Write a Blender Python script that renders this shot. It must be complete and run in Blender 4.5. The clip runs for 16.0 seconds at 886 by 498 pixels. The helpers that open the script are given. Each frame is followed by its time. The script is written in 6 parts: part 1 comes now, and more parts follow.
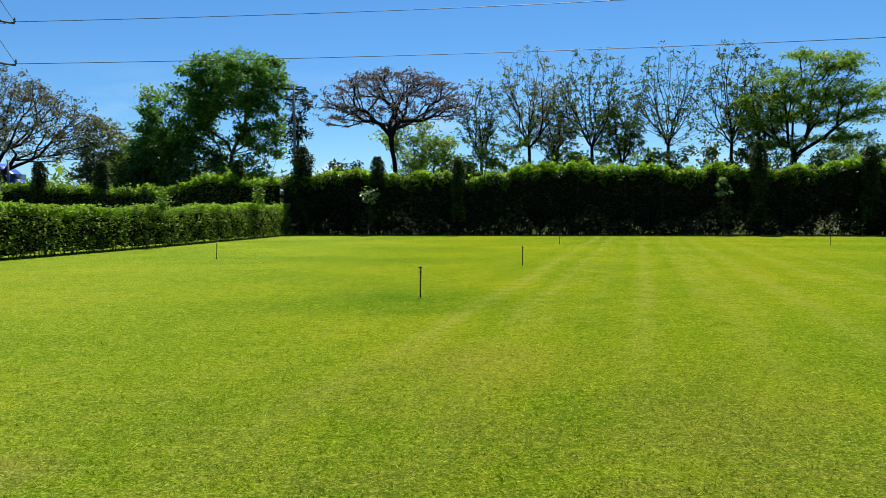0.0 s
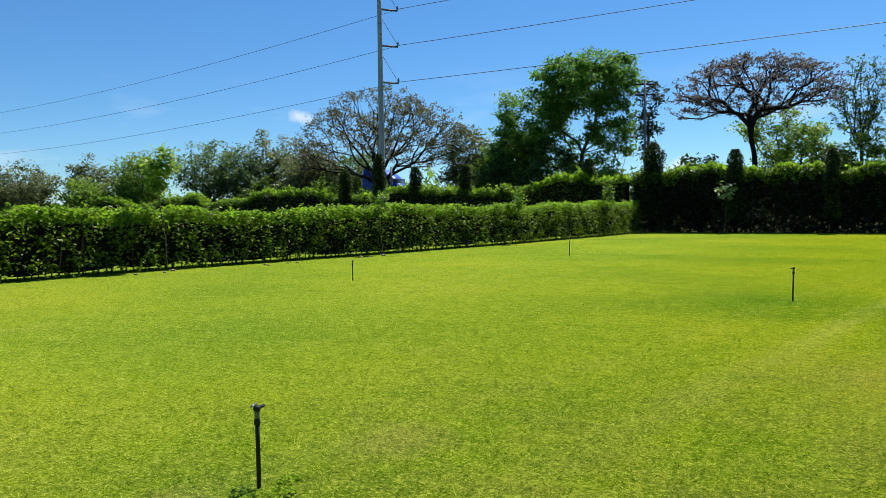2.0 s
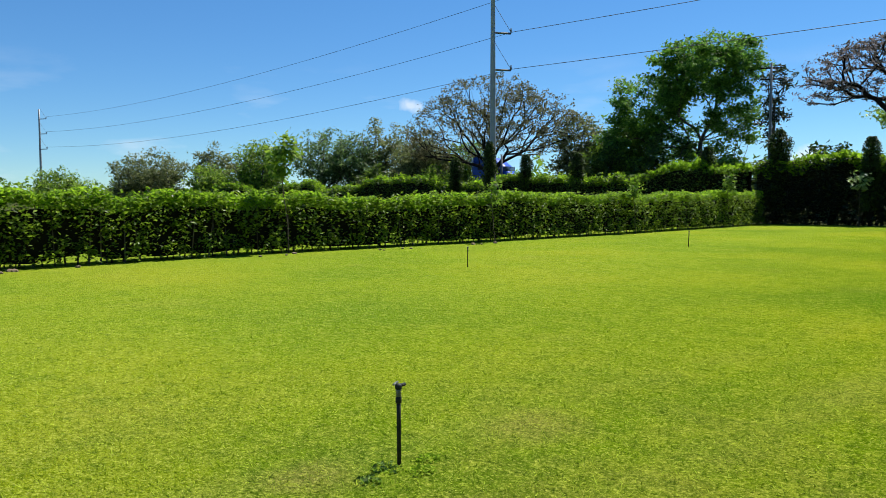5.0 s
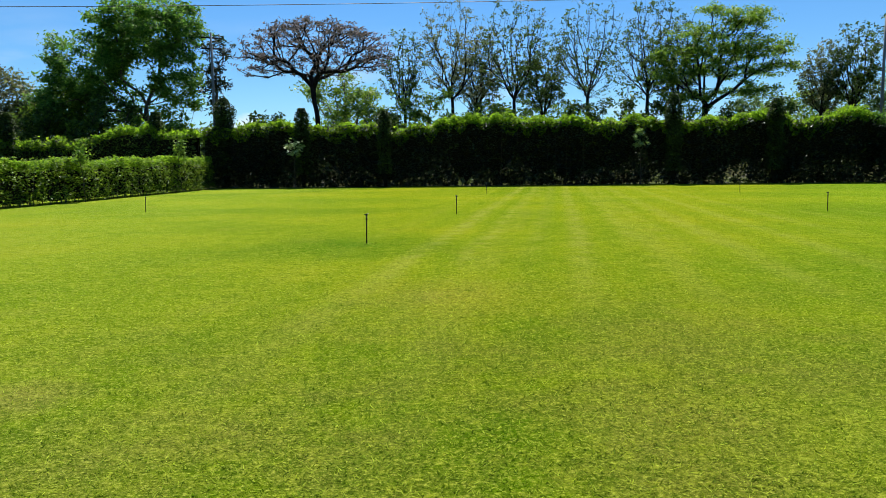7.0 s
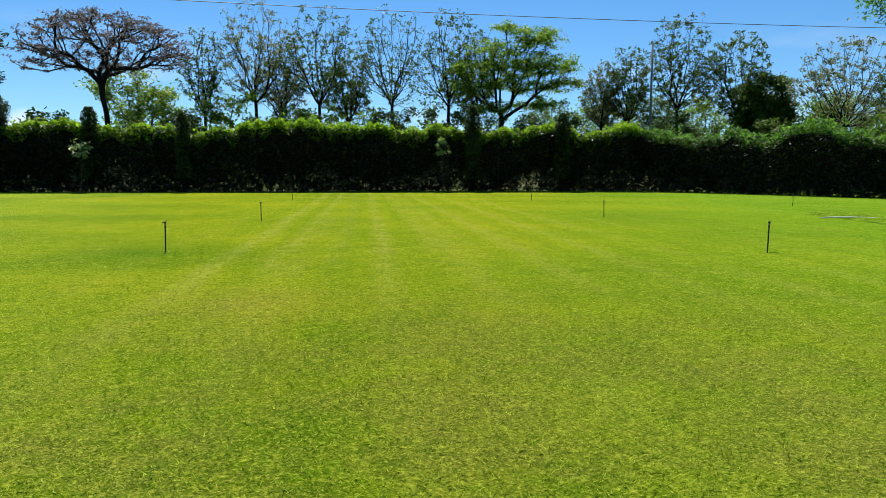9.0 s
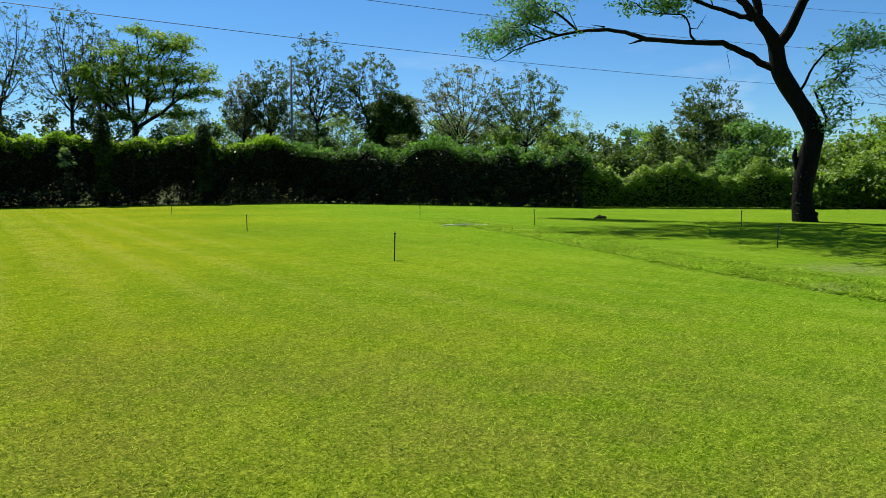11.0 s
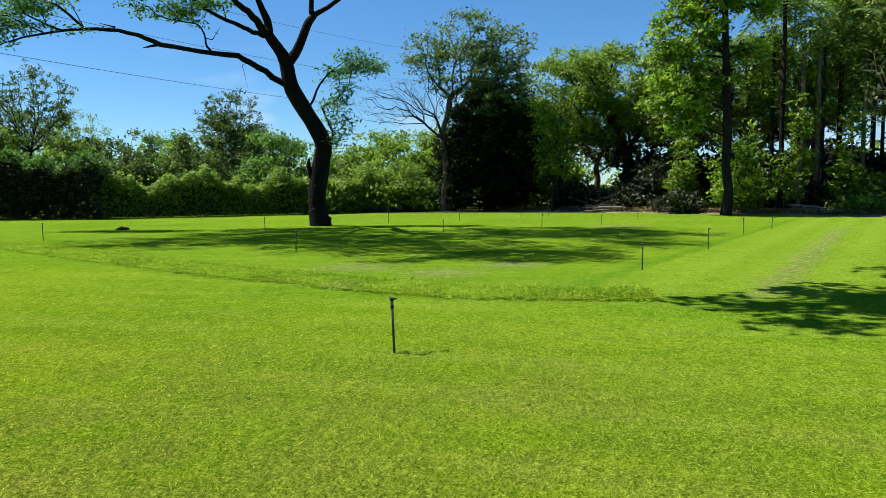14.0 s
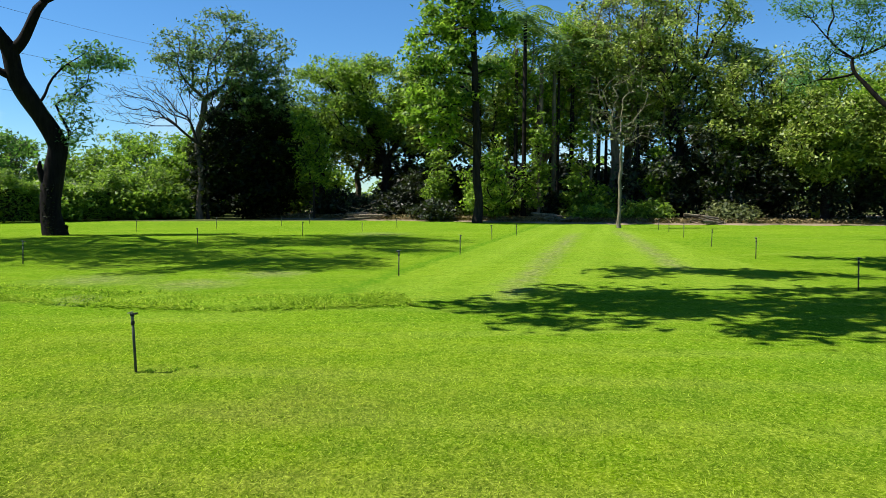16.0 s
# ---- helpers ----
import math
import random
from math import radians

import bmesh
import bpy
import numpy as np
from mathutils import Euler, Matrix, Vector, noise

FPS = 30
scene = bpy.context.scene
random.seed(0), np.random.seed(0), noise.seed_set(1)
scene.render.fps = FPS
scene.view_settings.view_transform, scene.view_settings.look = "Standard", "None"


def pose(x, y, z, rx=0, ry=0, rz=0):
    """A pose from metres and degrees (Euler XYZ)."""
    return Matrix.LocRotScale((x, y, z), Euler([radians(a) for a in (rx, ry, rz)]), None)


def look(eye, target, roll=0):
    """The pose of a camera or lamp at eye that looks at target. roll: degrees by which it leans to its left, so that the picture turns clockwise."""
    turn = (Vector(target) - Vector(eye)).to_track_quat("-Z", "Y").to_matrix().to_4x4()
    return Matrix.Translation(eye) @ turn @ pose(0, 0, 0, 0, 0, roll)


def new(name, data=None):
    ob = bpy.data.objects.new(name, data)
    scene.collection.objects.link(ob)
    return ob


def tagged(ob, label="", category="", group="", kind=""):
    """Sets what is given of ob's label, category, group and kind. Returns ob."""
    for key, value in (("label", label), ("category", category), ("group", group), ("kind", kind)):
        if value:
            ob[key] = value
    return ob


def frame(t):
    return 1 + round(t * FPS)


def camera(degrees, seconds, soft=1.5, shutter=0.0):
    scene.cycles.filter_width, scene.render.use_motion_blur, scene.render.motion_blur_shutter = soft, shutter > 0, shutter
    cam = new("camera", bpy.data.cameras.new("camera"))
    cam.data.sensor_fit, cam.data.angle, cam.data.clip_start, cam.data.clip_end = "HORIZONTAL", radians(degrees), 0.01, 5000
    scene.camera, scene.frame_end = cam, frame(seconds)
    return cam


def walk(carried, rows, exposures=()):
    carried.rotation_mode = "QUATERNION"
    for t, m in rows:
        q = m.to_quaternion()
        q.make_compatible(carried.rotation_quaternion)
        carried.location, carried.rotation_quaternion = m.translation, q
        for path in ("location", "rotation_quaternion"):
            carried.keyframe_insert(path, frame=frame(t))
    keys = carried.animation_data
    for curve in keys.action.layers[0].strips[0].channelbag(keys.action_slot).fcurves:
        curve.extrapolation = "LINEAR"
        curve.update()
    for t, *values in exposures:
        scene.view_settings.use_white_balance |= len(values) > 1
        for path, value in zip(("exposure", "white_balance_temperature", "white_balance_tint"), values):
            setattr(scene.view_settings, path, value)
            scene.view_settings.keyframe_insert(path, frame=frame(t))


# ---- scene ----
cam = camera(61.0, 16.0, 0.5)
PATH = [
    (0, (0.508, 0.713, 1.641), (0.498, 2.711, 1.545), -0.3),
    (0.5, (0.458, 0.735, 1.635), (0.201, 2.717, 1.558), -0.6),
    (1, (0.404, 0.752, 1.624), (-0.091, 2.689, 1.545), -0.7),
    (1.5, (0.355, 0.763, 1.623), (-0.347, 2.634, 1.536), -0.8),
    (2, (0.31, 0.757, 1.62), (-0.574, 2.549, 1.527), -0.8),
    (2.5, (0.266, 0.743, 1.614), (-0.787, 2.441, 1.518), -0.8),
    (3, (0.222, 0.725, 1.606), (-0.985, 2.316, 1.507), -0.7),
    (3.2, (0.208, 0.718, 1.605), (-1.055, 2.266, 1.504), -0.7),
    (5.3, (0.107, 0.643, 1.583), (-0.937, 2.344, 1.45), 0.2),
    (5.5, (0.104, 0.607, 1.577), (-0.82, 2.375, 1.434), -0.1),
    (6, (0.091, 0.455, 1.558), (-0.467, 2.368, 1.386), -0.3),
    (6.5, (0.056, 0.292, 1.552), (-0.109, 2.275, 1.353), -0.4),
    (7, (0.017, 0.149, 1.544), (0.215, 2.127, 1.323), -0.7),
    (7.5, (0.008, 0.034, 1.542), (0.442, 1.973, 1.315), -0.5),
    (8, (0.007, -0.065, 1.543), (0.546, 1.848, 1.32), 0.0),
    (8.2, (0.005, -0.102, 1.546), (0.563, 1.806, 1.325), 0.2),
    (10.3, (-0.027, -0.507, 1.73), (1.124, 1.118, 1.54), -0.6),
    (10.5, (-0.025, -0.541, 1.735), (1.217, 1.015, 1.546), -0.5),
    (11, (-0.004, -0.621, 1.744), (1.444, 0.747, 1.564), -0.0),
    (11.3, (0.015, -0.666, 1.748), (1.566, 0.585, 1.577), -0.1),
    (11.5, (0.026, -0.689, 1.751), (1.636, 0.487, 1.581), 0.1),
    (12, (0.038, -0.722, 1.757), (1.769, 0.267, 1.596), -0.2),
    (12.5, (0.039, -0.747, 1.758), (1.861, 0.06, 1.599), -0.4),
    (13, (0.042, -0.761, 1.759), (1.932, -0.127, 1.599), -0.5),
    (13.5, (0.039, -0.784, 1.763), (1.976, -0.316, 1.601), -0.5),
    (14, (0.031, -0.814, 1.77), (2.001, -0.511, 1.607), -0.4),
    (14.5, (0.027, -0.842, 1.776), (2.016, -0.697, 1.615), -0.2),
    (15, (0.031, -0.872, 1.779), (2.025, -0.883, 1.626), -0.0),
    (15.5, (0.034, -0.898, 1.778), (2.021, -1.063, 1.631), 0.1),
    (16, (0.038, -0.919, 1.778), (2.007, -1.237, 1.634), 0.2),
]
walk(cam, [(t, look(eye, aim, roll)) for t, eye, aim, roll in PATH],
     [(0.0, 0.55), (3.0, 0.62), (5.5, 0.60), (7.0, 0.62), (8.0, 0.63), (10.5, 0.56), (12.5, 0.63), (14.5, 0.76), (16.0, 0.84)])

# ---- light: high sun behind the far hedge, clear blue sky ----
SUN_AZ, SUN_EL = 8.0, 58.0
SUN_DIR = Vector((math.sin(radians(SUN_AZ)) * math.cos(radians(SUN_EL)),
                  math.cos(radians(SUN_AZ)) * math.cos(radians(SUN_EL)), math.sin(radians(SUN_EL))))
CLOUDS = (((-0.594, 0.794, 0.127), 0.020), ((-0.148, 0.987, 0.050), 0.034))
world = bpy.data.worlds.new("world")
scene.world = world
world.use_nodes = True
wt = world.node_tree
wt.nodes.clear()
sky = wt.nodes.new("ShaderNodeTexSky")
sky.sky_type = "NISHITA"
sky.sun_disc = False
sky.sun_elevation, sky.sun_rotation = radians(SUN_EL), radians(SUN_AZ)
sky.air_density, sky.dust_density, sky.ozone_density, sky.altitude = 1.0, 0.0, 4.0, 1200.0
# thin fair-weather cloud low over the horizon
wtc = wt.nodes.new("ShaderNodeTexCoord")
wmap = wt.nodes.new("ShaderNodeMapping")
wmap.inputs["Scale"].default_value = (3.0, 3.0, 11.0)
wnoise = wt.nodes.new("ShaderNodeTexNoise")
wnoise.inputs["Scale"].default_value = 2.2
wnoise.inputs["Detail"].default_value = 6.0
wramp = wt.nodes.new("ShaderNodeValToRGB")
wramp.color_ramp.elements[0].position, wramp.color_ramp.elements[1].position = 0.56, 0.72
wsep = wt.nodes.new("ShaderNodeSeparateXYZ")
wlow = wt.nodes.new("ShaderNodeMapRange")
for k, v in (("From Min", 0.06), ("From Max", 0.19), ("To Min", 0.34), ("To Max", 0.0)):
    wlow.inputs[k].default_value = v
wpuff = wt.nodes.new("ShaderNodeTexNoise")
wpuff.inputs["Scale"].default_value, wpuff.inputs["Detail"].default_value = 26.0, 5.0
wt.links.new(wtc.outputs["Generated"], wpuff.inputs["Vector"])
wflat = wt.nodes.new("ShaderNodeMapping")
wflat.inputs["Scale"].default_value = (1, 1, 1.9)
wt.links.new(wtc.outputs["Generated"], wflat.inputs["Vector"])
PUFFS = []
for way, size in CLOUDS:
    far = wt.nodes.new("ShaderNodeVectorMath")
    far.operation = "DISTANCE"
    far.inputs[1].default_value = (way[0], way[1], way[2] * 1.9)
    wt.links.new(wflat.outputs[0], far.inputs[0])
    edge = wt.nodes.new("ShaderNodeMath")
    edge.operation = "MULTIPLY_ADD"
    edge.inputs[1].default_value, edge.inputs[2].default_value = size * 3.0, -size * 1.45
    wt.links.new(wpuff.outputs[0], edge.inputs[0])
    ragged = wt.nodes.new("ShaderNodeMath")
    ragged.operation = "ADD"
    wt.links.new(far.outputs["Value"], ragged.inputs[0])
    wt.links.new(edge.outputs[0], ragged.inputs[1])
    puff = wt.nodes.new("ShaderNodeMapRange")
    for k, v in (("From Min", size), ("From Max", size * 0.35), ("To Min", 0.0), ("To Max", 0.6)):
        puff.inputs[k].default_value = v
    wt.links.new(ragged.outputs[0], puff.inputs[0])
    PUFFS.append(puff)
wmul = wt.nodes.new("ShaderNodeMath")
wmul.operation = "MULTIPLY"
wmix = wt.nodes.new("ShaderNodeMixRGB")
wmix.inputs["Color2"].default_value = (9.6, 10.2, 10.8, 1)
whsv = wt.nodes.new("ShaderNodeHueSaturation")
whsv.inputs["Hue"].default_value, whsv.inputs["Saturation"].default_value, whsv.inputs["Value"].default_value = 0.502, 1.19, 1.28
# the clear dry air keeps the low sky blue
wtint = wt.nodes.new("ShaderNodeValToRGB")
wtint.color_ramp.elements[0].position, wtint.color_ramp.elements[1].position = 0.0, 0.34
wtint.color_ramp.elements[0].color, wtint.color_ramp.elements[1].color = (0.60, 0.80, 0.91, 1), (0.84, 1.02, 1.05, 1)
wtone = wt.nodes.new("ShaderNodeMixRGB")
wtone.blend_type = "MULTIPLY"
wtone.inputs["Fac"].default_value = 1.0
wbg = wt.nodes.new("ShaderNodeBackground")
wbg.inputs["Strength"].default_value = 0.066
wout = wt.nodes.new("ShaderNodeOutputWorld")
for a, b in ((wtc.outputs["Generated"], wmap.inputs["Vector"]), (wmap.outputs[0], wnoise.inputs["Vector"]),
             (wnoise.outputs[0], wramp.inputs[0]), (wtc.outputs["Generated"], wsep.inputs[0]),
             (wsep.outputs[2], wlow.inputs[0]), (wramp.outputs[0], wmul.inputs[0]), (wlow.outputs[0], wmul.inputs[1]),
             (sky.outputs[0], whsv.inputs["Color"]), (wsep.outputs[2], wtint.inputs[0]), (whsv.outputs[0], wtone.inputs["Color1"]), (wtint.outputs[0], wtone.inputs["Color2"]), (wtone.outputs[0], wmix.inputs["Color1"]),
             (wmix.outputs[0], wbg.inputs["Color"]), (wbg.outputs[0], wout.inputs[0])):
    wt.links.new(a, b)
cover = wmul.outputs[0]
for puff in PUFFS:
    join = wt.nodes.new("ShaderNodeMath")
    join.operation = "MAXIMUM"
    wt.links.new(cover, join.inputs[0])
    wt.links.new(puff.outputs[0], join.inputs[1])
    cover = join.outputs[0]
wt.links.new(cover, wmix.inputs[0])
sun = new("sun", bpy.data.lights.new("sun", "SUN"))
sun.data.energy, sun.data.angle, sun.data.color = 5.0, radians(0.53), (1.0, 0.955, 0.88)
sun.matrix_world = look((0, 0, 60), Vector((0, 0, 60)) - SUN_DIR)

# ---- materials ----


class Nodes:
    """A small helper to write a node material in few lines."""

    def __init__(self, name):
        self.mat = bpy.data.materials.new(name)
        self.mat.use_nodes = True
        self.nt = self.mat.node_tree
        self.nt.nodes.clear()
        self.out = self.nt.nodes.new("ShaderNodeOutputMaterial")

    def node(self, kind, ins=None, operation="", blend_type=""):
        n = self.nt.nodes.new(kind)
        if operation:
            n.operation = operation
        if blend_type:
            n.blend_type = blend_type
        for k, v in (ins or {}).items():
            self.put(n.inputs[k], v)
        return n

    def put(self, socket, v):
        if isinstance(v, bpy.types.NodeSocket):
            self.nt.links.new(v, socket)
        else:
            socket.default_value = (*v, 1.0) if socket.type == "RGBA" and len(v) == 3 else v

    def math(self, op, a, b=0.0, clamp=False):
        n = self.node("ShaderNodeMath", {0: a, 1: b}, operation=op)
        n.use_clamp = clamp
        return n.outputs[0]

    def mix(self, f, a, b, blend="MIX"):
        return self.node("ShaderNodeMixRGB", {0: f, 1: a, 2: b}, blend_type=blend).outputs[0]

    def noise(self, vec, scale, detail=3.0, rough=0.5):
        return self.node("ShaderNodeTexNoise", {"Vector": vec, "Scale": scale, "Detail": detail, "Roughness": rough}).outputs[0]

    def ramp(self, f, stops):
        n = self.node("ShaderNodeValToRGB", {0: f})
        e = n.color_ramp.elements
        while len(e) < len(stops):
            e.new(0.5)
        for el, (p, c) in zip(e, stops):
            el.position = p
            el.color = c if len(c) == 4 else (*c, 1)
        return n.outputs[0]

    def span(self, v, a, b, c=0.0, d=1.0):
        return self.node("ShaderNodeMapRange", {0: v, 1: a, 2: b, 3: c, 4: d}).outputs[0]

    def pos(self):
        return self.node("ShaderNodeNewGeometry").outputs["Position"]

    def obj(self):
        return self.node("ShaderNodeTexCoord").outputs["Object"]

    def island(self):
        return self.node("ShaderNodeNewGeometry").outputs["Random Per Island"]

    def bump(self, h, strength, dist):
        return self.node("ShaderNodeBump", {"Height": h, "Strength": strength, "Distance": dist}).outputs[0]

    def surface(self, col, rough=0.6, metal=0.0, spec=0.3, normal=None):
        n = self.node("ShaderNodeBsdfPrincipled", {"Base Color": col, "Roughness": rough, "Metallic": metal, "Specular IOR Level": spec})
        if normal:
            self.put(n.inputs["Normal"], normal)
        return n.outputs[0]

    def done(self, shader):
        self.nt.links.new(shader, self.out.inputs[0])
        return self.mat


def lawn_colour(m):
    """Mown turf: yellow-green with mowing bands, wheel tracks, dry and lush patches, all by place."""
    p = m.pos()
    sep = m.node("ShaderNodeSeparateXYZ", {0: p})
    x, y = sep.outputs[0], sep.outputs[1]
    wob = m.math("MULTIPLY", m.math("SUBTRACT", m.noise(p, 0.11, 2.0), 0.5), 0.5)
    across = m.math("ADD", m.math("ADD", m.math("MULTIPLY", x, 0.968), m.math("MULTIPLY", y, -0.25)), wob)
    patches = m.noise(p, 0.16, 4.0, 0.55)
    fine = m.noise(p, 2.3, 5.0, 0.65)
    grit = m.noise(p, 46.0, 4.0, 0.75)
    base = m.ramp(patches, [(0.32, (0.100, 0.188, 0.004)), (0.50, (0.176, 0.252, 0.005)), (0.66, (0.250, 0.288, 0.008))])
    # the turf turns greener towards the eastern side
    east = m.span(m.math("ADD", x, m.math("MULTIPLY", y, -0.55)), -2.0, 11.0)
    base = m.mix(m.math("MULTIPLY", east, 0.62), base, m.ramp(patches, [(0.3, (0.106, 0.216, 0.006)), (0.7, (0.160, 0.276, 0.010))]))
    # mowing bands and pale wheel tracks, on the western field
    band = m.math("SINE", m.math("MULTIPLY", across, 4.4))
    west = m.math("MULTIPLY", m.span(x, 18.0, 9.0), m.span(across, -6.0, -2.5))
    base = m.mix(m.math("MULTIPLY", m.math("MULTIPLY", m.span(band, 0.3, 1.0), m.math("MULTIPLY", west, m.span(m.noise(p, 0.23, 3.0), 0.35, 0.6))), 0.34), base, (0.30, 0.32, 0.055, 1))
    base = m.mix(m.math("MULTIPLY", m.math("MULTIPLY", m.span(band, -0.2, -1.0), west), 0.36), base, (0.105, 0.20, 0.005, 1))
    for c, near, k in ((-2.4, 7.0, 0.77), (-1.5, 5.0, 0.63), (-0.5, 9.0, 0.42), (0.4, 6.0, 0.56), (1.45, 9.0, 0.49), (2.2, 10.0, 0.42), (3.0, 8.0, 0.49), (4.6, 9.0, 0.42), (6.0, 12.0, 0.42)):
        line = m.math("SUBTRACT", 1.0, m.math("MULTIPLY", m.math("ABSOLUTE", m.math("SUBTRACT", across, c)), 3.0), True)
        line = m.math("MULTIPLY", line, m.span(m.noise(p, 1.3, 5.0, 0.65), 0.40, 0.62))
        base = m.mix(m.math("MULTIPLY", m.math("MULTIPLY", line, m.span(y, near, near + 7.0)), k), base, (0.33, 0.35, 0.075, 1))
    # cross streaks from mowing on the eastern side
    streak = m.noise(m.node("ShaderNodeMapping", {0: p, "Rotation": (0, 0, radians(20)), "Scale": (1.6, 0.22, 1)}).outputs[0], 1.0, 3.0)
    base = m.mix(m.math("MULTIPLY", m.math("MULTIPLY", m.span(streak, 0.53, 0.68), east), 0.5), base, (0.25, 0.31, 0.035, 1))
    base = m.mix(m.math("MULTIPLY", m.math("MULTIPLY", m.span(streak, 0.47, 0.32), east), 0.5), base, (0.075, 0.175, 0.006, 1))
    # dry thin spots, and lush rings where the sprinklers drip
    dry = m.math("MULTIPLY", m.span(m.noise(p, 0.42, 5.0, 0.6), 0.58, 0.74), 0.34)
    base = m.mix(dry, base, (0.250, 0.225, 0.035, 1))
    for cx, cy, r, k in ((16.4, 3.7, 1.3, 0.65), (15.4, 1.6, 1.1, 0.65), (17.2, 0.2, 1.0, 0.65), (34.0, -3.5, 1.8, 0.6), (13.0, 3.0, 0.45, 0.8)):
        d = m.node("ShaderNodeVectorMath", {0: p, 1: (cx, cy, 0)}, operation="DISTANCE").outputs["Value"]
        spot = m.span(m.math("ADD", d, m.math("MULTIPLY", m.noise(p, 1.7, 4.0, 0.7), r * 1.6)), r * 1.9, r * 0.9)
        base = m.mix(m.math("MULTIPLY", spot, k), base, m.mix(m.span(m.noise(p, 6.0, 4.0, 0.7), 0.40, 0.60), (0.12, 0.095, 0.045, 1), (0.38, 0.31, 0.17, 1)))
    # the freshly mown strip towards the grove, its lush edge and two worn wheel tracks

    def line(nx, ny, px, py):
        return m.math("ADD", m.math("ADD", m.math("MULTIPLY", x, nx), m.math("MULTIPLY", y, ny)), -(nx * px + ny * py))

    edge_a, edge_b = line(0.390, 0.921, 15.8, -2.3), line(0.233, 0.9725, 17.7, -11.9)
    ruffle = m.math("MULTIPLY", m.math("SUBTRACT", m.noise(p, 1.4, 3.0), 0.5), 0.5)
    beyond = m.span(x, 12.4, 13.2)
    inside = m.math("MULTIPLY", m.math("MULTIPLY", m.span(m.math("ADD", edge_a, ruffle), 0.1, -0.1), m.span(edge_b, -0.1, 0.2)), beyond)
    stripe = m.span(m.math("SINE", m.math("MULTIPLY", edge_a, 4.6)), -1.0, 1.0, 0.3, 0.65)
    base = m.mix(m.math("MULTIPLY", inside, stripe), base, (0.27, 0.36, 0.030, 1))
    rim = m.math("MULTIPLY", m.math("MULTIPLY", m.span(m.math("ADD", edge_a, ruffle), 0.5, 0.3), m.span(m.math("ADD", edge_a, ruffle), -0.1, 0.1)), beyond)
    base = m.mix(m.math("MULTIPLY", rim, 0.75), base, (0.075, 0.19, 0.006, 1))
    for t_line, t_from, t_to in ((line(0.377, 0.926, 13.0, -4.2), 12.5, 33.0), (line(0.309, 0.951, 19.2, -10.2), 17.0, 36.0)):
        worn = m.span(m.math("ADD", m.math("ABSOLUTE", t_line), m.math("MULTIPLY", m.noise(p, 1.5, 5.0, 0.7), 1.3)), 1.15, 0.55)
        worn = m.math("MULTIPLY", worn, m.math("MULTIPLY", m.span(x, t_from - 1, t_from + 1), m.span(x, t_to + 2, t_to - 2)))
        base = m.mix(m.math("MULTIPLY", worn, 0.8), base, m.mix(m.span(m.noise(p, 7.0, 4.0, 0.7), 0.42, 0.58), (0.13, 0.095, 0.045, 1), (0.36, 0.30, 0.15, 1)))
    # mottle
    base = m.mix(m.math("MULTIPLY", m.span(fine, 0.50, 0.66), 0.38), base, (0.29, 0.33, 0.020, 1))
    base = m.mix(m.math("MULTIPLY", m.span(fine, 0.48, 0.32), 0.5), base, (0.082, 0.150, 0.004, 1))
    for cx, cy, r, k in ((-0.4, 15.0, 2.7, 1.0), (0.6, 4.4, 1.3, 0.75), (0.2, 5.9, 1.0, 0.55), (1.8, 6.5, 1.2, 0.55), (3.2, 5.9, 1.1, 0.55), (2.4, 7.3, 1.1, 0.5), (-2.75, 4.1, 1.0, 0.55), (-2.0, 27.0, 4.0, 0.5)):
        d = m.node("ShaderNodeVectorMath", {0: p, 1: (cx, cy, 0)}, operation="DISTANCE").outputs["Value"]
        spot = m.span(m.math("ADD", d, m.math("MULTIPLY", m.noise(p, 1.1, 3.0), r * 0.9)), r * 1.5, r * 0.5)
        base = m.mix(m.math("MULTIPLY", spot, k), base, m.mix(1.0, base, (0.32, 0.60, 0.45, 1), "MULTIPLY"))
    for cx, cy, r, k in ((-2.35, 5.4, 0.5, 0.5), (-2.95, 3.75, 0.35, 0.6), (2.1, 4.2, 1.1, 0.4), (3.6, 2.7, 1.2, 0.4), (2.8, 6.3, 1.3, 0.3), (-1.0, 4.6, 0.8, 0.3), (4.6, 4.6, 1.0, 0.3), (0.9, 9.0, 1.4, 0.3), (6.4, -0.6, 0.8, 0.35), (4.4, 0.6, 0.7, 0.35)):
        d = m.node("ShaderNodeVectorMath", {0: p, 1: (cx, cy, 0)}, operation="DISTANCE").outputs["Value"]
        spot = m.span(m.math("ADD", d, m.math("MULTIPLY", m.noise(p, 1.9, 4.0, 0.7), r * 1.5)), r * 1.9, r * 0.8)
        base = m.mix(m.math("MULTIPLY", spot, k), base, (0.27, 0.21, 0.055, 1))
    d = m.node("ShaderNodeVectorMath", {0: p, 1: (2.2, 2.2, 0)}, operation="DISTANCE").outputs["Value"]
    thin = m.math("MULTIPLY", m.span(d, 8.5, 3.0), m.span(m.noise(p, 0.9, 5.0, 0.7), 0.40, 0.62))
    base = m.mix(m.math("MULTIPLY", thin, 0.6), base, (0.165, 0.150, 0.035, 1))
    base = m.mix(m.math("MULTIPLY", m.span(d, 9.0, 3.0), 0.22), base, (0.07, 0.12, 0.004, 1))
    tuft = m.noise(p, 9.0, 4.0, 0.7)
    base = m.mix(m.math("MULTIPLY", m.span(tuft, 0.48, 0.33), 0.7), base, (0.055, 0.105, 0.004, 1))
    base = m.mix(m.math("MULTIPLY", m.span(tuft, 0.53, 0.68), 0.6), base, (0.34, 0.39, 0.035, 1))
